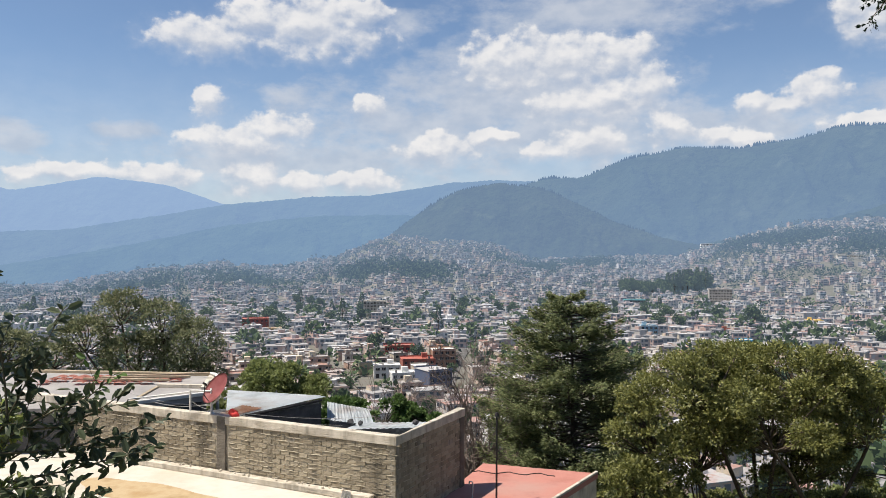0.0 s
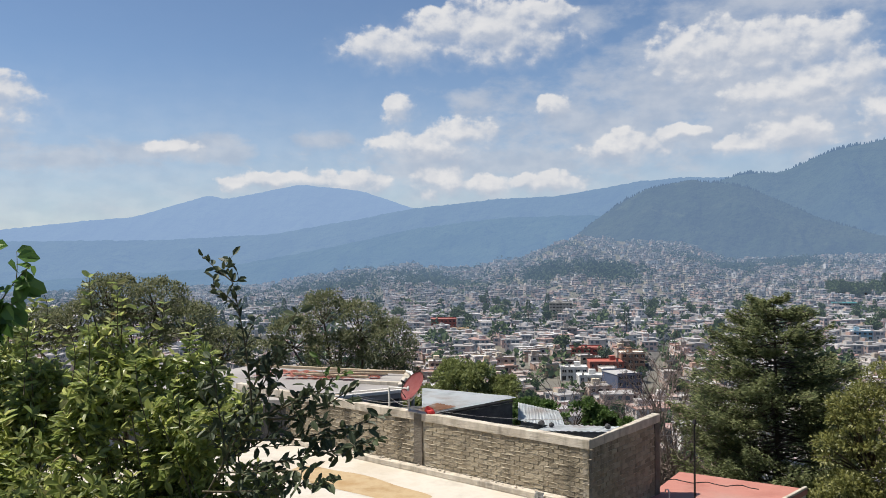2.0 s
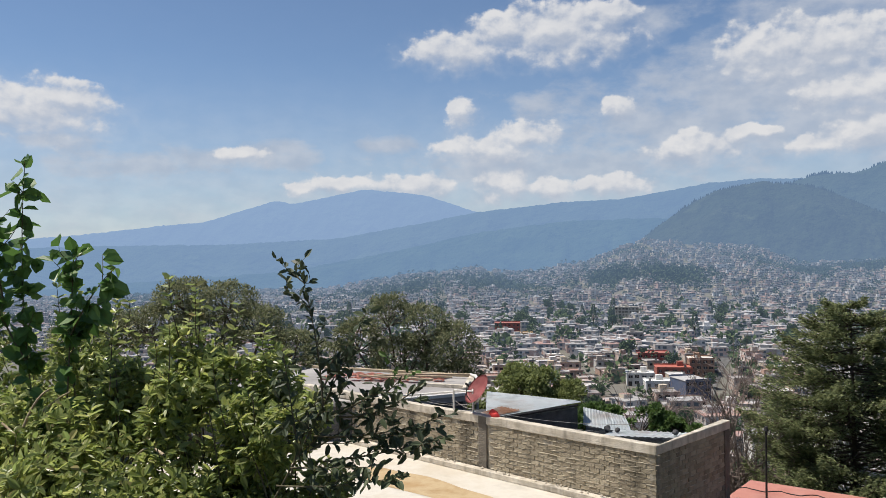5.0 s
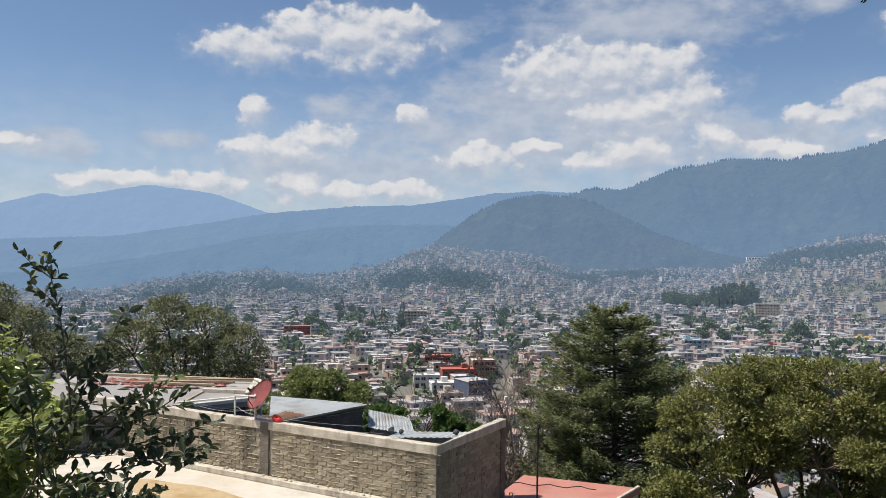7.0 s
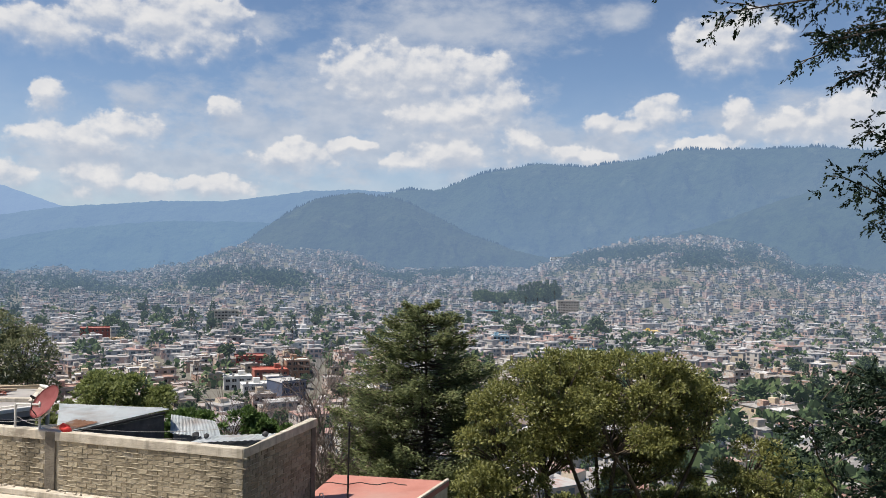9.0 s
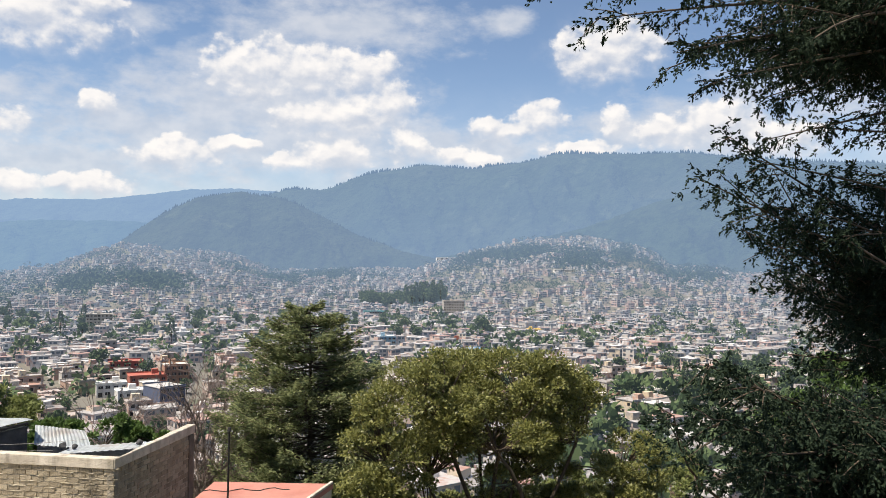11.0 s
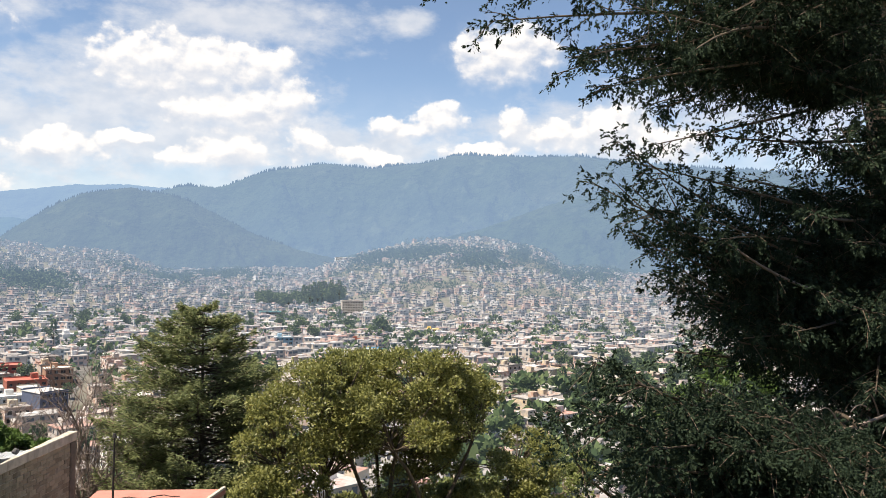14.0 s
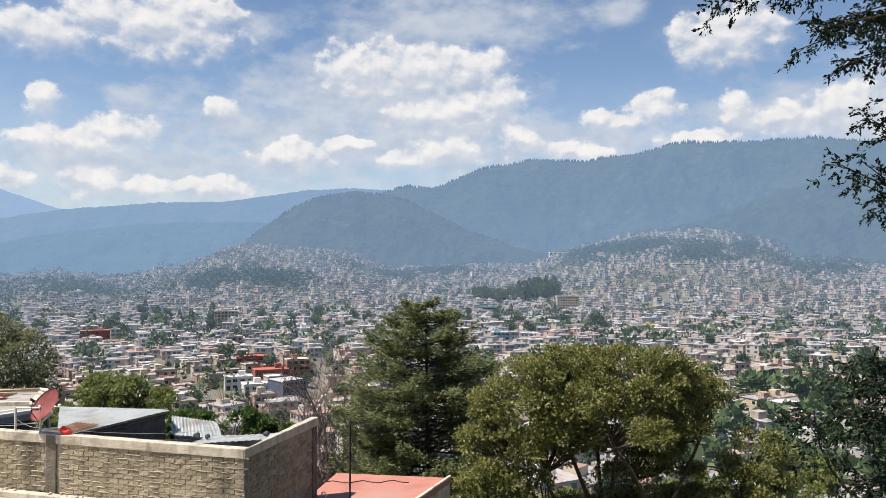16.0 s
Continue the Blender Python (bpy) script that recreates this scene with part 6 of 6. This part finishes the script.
def far_houses(name, label, sites, seed, small=1.0, windows=True):
    """Many distant houses in one mesh: walls, roofs, roof rooms and windows."""
    rng = np.random.default_rng(seed)
    sites = np.array(sites)
    n = len(sites)
    w, d = rng.uniform(7, 12.5, n) * small, rng.uniform(7, 11.5, n) * small
    st = rng.choice([1, 2, 2, 2, 3, 3, 3], n)
    lift = rng.uniform(-1.4, 1.4, n)
    h = st * 2.8 * np.where(small < 1, 0.9, 1.0)
    big = rng.random(n) < 0.02
    w, d, h = np.where(big, w * 1.9, w), np.where(big, d * 1.3, d), np.where(big, h * 1.25, h)
    ang = TURN + rng.choice([0, 0, 0.5, -0.35], n) + rng.uniform(-0.12, 0.12, n)
    z = ground_z(sites[:, 0], sites[:, 1]) + lift

    def boxes(cx, cy, z0, z1, w, d):
        ca, sa = np.cos(ang), np.sin(ang)
        vs = []
        for zz in (z0, z1):
            for sx, sy in ((-1, -1), (1, -1), (1, 1), (-1, 1)):
                lx, ly = cx + sx * w / 2, cy + sy * d / 2
                vs.append(np.stack([sites[:, 0] + lx * ca - ly * sa, sites[:, 1] + lx * sa + ly * ca, zz], 1))
        return np.stack(vs, 1)

    V = [boxes(0 * w, 0 * w, z - 6, z + h, w, d), boxes(w * rng.uniform(-0.25, 0.25, n), d * 0.2, z + h - 0.1, z + h + rng.uniform(0.3, 2.6, n), w * 0.38, d * 0.4)]
    V.append(boxes(0 * w, 0 * w, z + h, z + h + 0.25, w + 0.6, d + 0.6))
    V = np.concatenate(V).reshape(-1, 3)
    m = n * 3
    k = np.arange(m)[:, None] * 8
    side = [np.array([[0, 1, 5, 4]]), np.array([[1, 2, 6, 5]]), np.array([[2, 3, 7, 6]]), np.array([[3, 0, 4, 7]]), np.array([[4, 5, 6, 7]])]
    F = np.concatenate([k + s for s in side])
    mi = np.concatenate([np.zeros(m * 4, int), np.ones(m, int)])
    mi_box = np.tile(np.repeat([0, 0, 1], n), 5)
    mi = np.maximum(mi, mi_box)
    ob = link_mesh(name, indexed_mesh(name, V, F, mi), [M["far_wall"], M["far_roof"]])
    tagged(ob, label, "houses", kind="stuff")
    if not windows:
        return
    Q = []
    ca, sa = np.cos(ang), np.sin(ang)
    for storey in range(3):
        on = st > storey
        for sgn, face in ((-1, "y"), (1, "x"), (-1, "x"), (1, "y")):
            for t in (-0.28, 0.05, 0.3):
                sel = on & (rng.random(n) < 0.72)
                ww, hh = rng.uniform(0.6, 1.3, n), rng.uniform(0.6, 0.85, n)
                zc = z + storey * 2.8 + 1.55
                if face == "y":
                    lx, ly, ux, uy = t * w, sgn * (d / 2 + 0.05), 1.0, 0.0
                else:
                    lx, ly, ux, uy = sgn * (w / 2 + 0.05), t * d, 0.0, 1.0
                c = np.stack([sites[:, 0] + lx * ca - ly * sa, sites[:, 1] + lx * sa + ly * ca, zc], 1)
                dirv = np.stack([ux * ca - uy * sa, ux * sa + uy * ca, 0 * ca], 1) * ww[:, None]
                upv = np.stack([0 * ca, 0 * ca, hh], 1)
                Q.append(np.stack([c - dirv - upv, c + dirv - upv, c + dirv + upv, c - dirv + upv], 1)[sel])
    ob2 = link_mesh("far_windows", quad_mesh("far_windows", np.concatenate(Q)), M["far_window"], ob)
    ob2["kind"] = "stuff"


def clump_woods(name, label, pts, mat, seed, per=36, size=(3.0, 7.0)):
    """Many distant trees in one mesh."""
    rng = np.random.default_rng(seed)
    pts = np.array(pts)
    n = len(pts)
    h = rng.uniform(size[0], size[1], n)
    z = ground_z(pts[:, 0], pts[:, 1])
    idx = np.repeat(np.arange(n), per)
    m = len(idx)
    v = ball(m, rng) * (rng.uniform(0.45, 1, m) ** 0.5)[:, None]
    P = np.stack([pts[idx, 0], pts[idx, 1], z[idx]], 1) + v * (h[idx] * 0.55)[:, None] * np.array([1, 1, 0.95]) + np.array([0, 0, 1]) * (h[idx] * 0.6)[:, None]
    L = h[idx] * rng.uniform(0.22, 0.42, m)
    ob = link_mesh(name, quad_mesh(name, leaf_quads(P, v + ball(m, rng) * 0.6, ball(m, rng) * 0.6 + np.array([0, 0, 0.8]), L, L * 0.75)), mat)
    tagged(ob, label, "trees", kind="stuff")


# wooded patches: azimuth from and to, range from and to, number of trees
PATCHES = [(-2.5, 1.0, 1160, 1330, 300), (-6.3, -3.6, 1200, 1420, 170), (20.0, 23.5, 1590, 1730, 210), (23.3, 26.6, 1530, 1720, 230), (27.0, 30.6, 1400, 1600, 260), (31.2, 32.6, 1560, 1800, 90), (34.3, 38.5, 1480, 1800, 300), (-14.5, -11.5, 1350, 1560, 120), (-21, -17.5, 1200, 1450, 130), (10.2, 12.8, 1620, 1800, 120), (6.2, 9.5, 1500, 1640, 100)]
GROVES = [(13.2, 19.4, 1040, 1145)] + [p[:4] for p in PATCHES]


def middle_and_far():
    x, y, r, az, rng = town_sites(600, 930, 11.2, -48, 60, 6, 7, 0.34)
    green = np.sin(x / 60.0) * np.sin(y / 75.0 + 0.6)
    tree = rng.random(len(x)) < np.clip(0.22 + 0.38 * (green - 0.2), 0.13, 0.65)
    ok = np.array([free(a, b, 3) for a, b in zip(x, y)])
    far_houses("middle_houses", "dense flat-roofed block houses across the valley", list(REST) + list(zip(x[~tree & ok], y[~tree & ok])), 91)
    n = 0
    woods = []
    for a, b in zip(x[tree & ok], y[tree & ok]):
        if n < 150 and rng.random() < 0.5:
            plant(int(rng.integers(5)), a, b, rng.uniform(1.0, 1.7), rng.uniform(0, 360), 1.0)
            n += 1
        else:
            woods.append((a, b))
    x, y, r, az, rng = town_sites(930, 1885, 13.6, -52, 60, 7, 8, 0.48)
    green = np.array([noise.fractal(Vector((a / 190.0, b / 190.0, 4.0)), 1.0, 2.0, 3) for a, b in zip(x, y)])
    tree = (green > 0.30) | (rng.random(len(x)) < 0.22)
    ok = np.array([free(a, b, 3) for a, b in zip(x, y)])
    for a0, a1, r0, r1 in GROVES:
        ok &= ~((((az - (a0 + a1) / 2) / (a1 - a0)) ** 2 + ((r - (r0 + r1) / 2) / (r1 - r0)) ** 2 < 0.2) & (rng.random(len(x)) < 0.75))
    far_houses("hillside_houses", "hillside covered in small block houses, hazy", list(zip(x[~tree & ok], y[~tree & ok])), 92, 0.85)
    woods += list(zip(x[tree], y[tree]))
    extra = rng.random(len(x)) < 0.25
    woods += [(a + 6, b + 5) for a, b in zip(x[extra], y[extra])]
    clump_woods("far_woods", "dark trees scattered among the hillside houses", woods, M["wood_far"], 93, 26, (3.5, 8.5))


middle_and_far()


def groves():
    rng = np.random.default_rng(95)
    # conifer grove on the knoll, dark trees below, park at the valley's edge
    for k in range(84):
        az, r = rng.uniform(13.4, 19.2), rng.uniform(1075, 1135)
        plant((3 if az > 16.5 else 4) if rng.random() < 0.55 else int(rng.choice([0, 2])), r * math.sin(radians(az)), r * math.cos(radians(az)), rng.uniform(1.9, 2.6) if az > 16.5 else rng.uniform(1.7, 2.3), rng.uniform(0, 360), 5.0)
    for k in range(30):
        az, r = rng.uniform(34.5, 45), rng.uniform(440, 520)
        plant(int(rng.choice([0, 1, 2])), r * math.sin(radians(az)), r * math.cos(radians(az)), rng.uniform(1.1, 1.7), rng.uniform(0, 360))
    for az, r, k, s in [(22.0, 700, 4, 2.0), (-3.9, 480, 0, 1.5), (-4.9, 690, 4, 1.5), (6.6, 600, 1, 1.6), (-10.5, 660, 0, 1.3), (1.6, 395, 1, 0.9), (16.5, 690, 2, 1.7), (17.3, 640, 0, 1.5), (-6.2, 700, 3, 1.6), (2.4, 840, 0, 1.6), (29.5, 560, 4, 1.3), (8.9, 760, 4, 1.6), (-1.6, 800, 2, 1.5), (11.6, 820, 2, 1.4), (24.3, 640, 0, 1.4), (31.5, 480, 1, 1.3)]:
        plant(k, r * math.sin(radians(az)), r * math.cos(radians(az)), s, az * 7)
    pts = []
    for az0, az1, r0, r1, n in PATCHES + [(19, 33, 1350, 1860, 120), (-30, -6, 1000, 1860, 340), (4, 14, 1400, 1860, 120)]:
        a = np.radians(rng.normal((az0 + az1) / 2, (az1 - az0) * 0.36, n))
        r = rng.normal((r0 + r1) / 2, (r1 - r0) * 0.34, n)
        pts += list(zip(r * np.sin(a), r * np.cos(a)))
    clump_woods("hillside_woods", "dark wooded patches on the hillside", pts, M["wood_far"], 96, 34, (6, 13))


groves()


def slope_scrub():
    """Scrub on the near slope below the houses."""
    rng = np.random.default_rng(97)
    a, r = np.radians(rng.uniform(-45, 58, 500)), rng.uniform(48, 170, 500)
    pts = list(zip(r * np.sin(a), r * np.cos(a)))
    clump_woods("slope_scrub", "mixed green scrub on the slope above the town", pts, M["leaf_round"], 98, 60, (2.5, 6.0))
    a, r = np.radians(rng.uniform(-30, 48, 420)), np.sqrt(rng.uniform(330.0 ** 2, 920.0 ** 2, 420))
    clump_woods("town_trees", "dark green trees standing between the town houses", list(zip(r * np.sin(a), r * np.cos(a))), M["town_leaf"], 101, 60, (6.0, 12.0))
    a, r = np.radians(rng.uniform(27, 50, 190)), rng.uniform(170, 440, 190)
    clump_woods("valley_woods", "green trees between the houses at the valley's edge", list(zip(r * np.sin(a), r * np.cos(a))), M["town_leaf"], 99, 110, (6.0, 11.0))


slope_scrub()

lay_bricks()
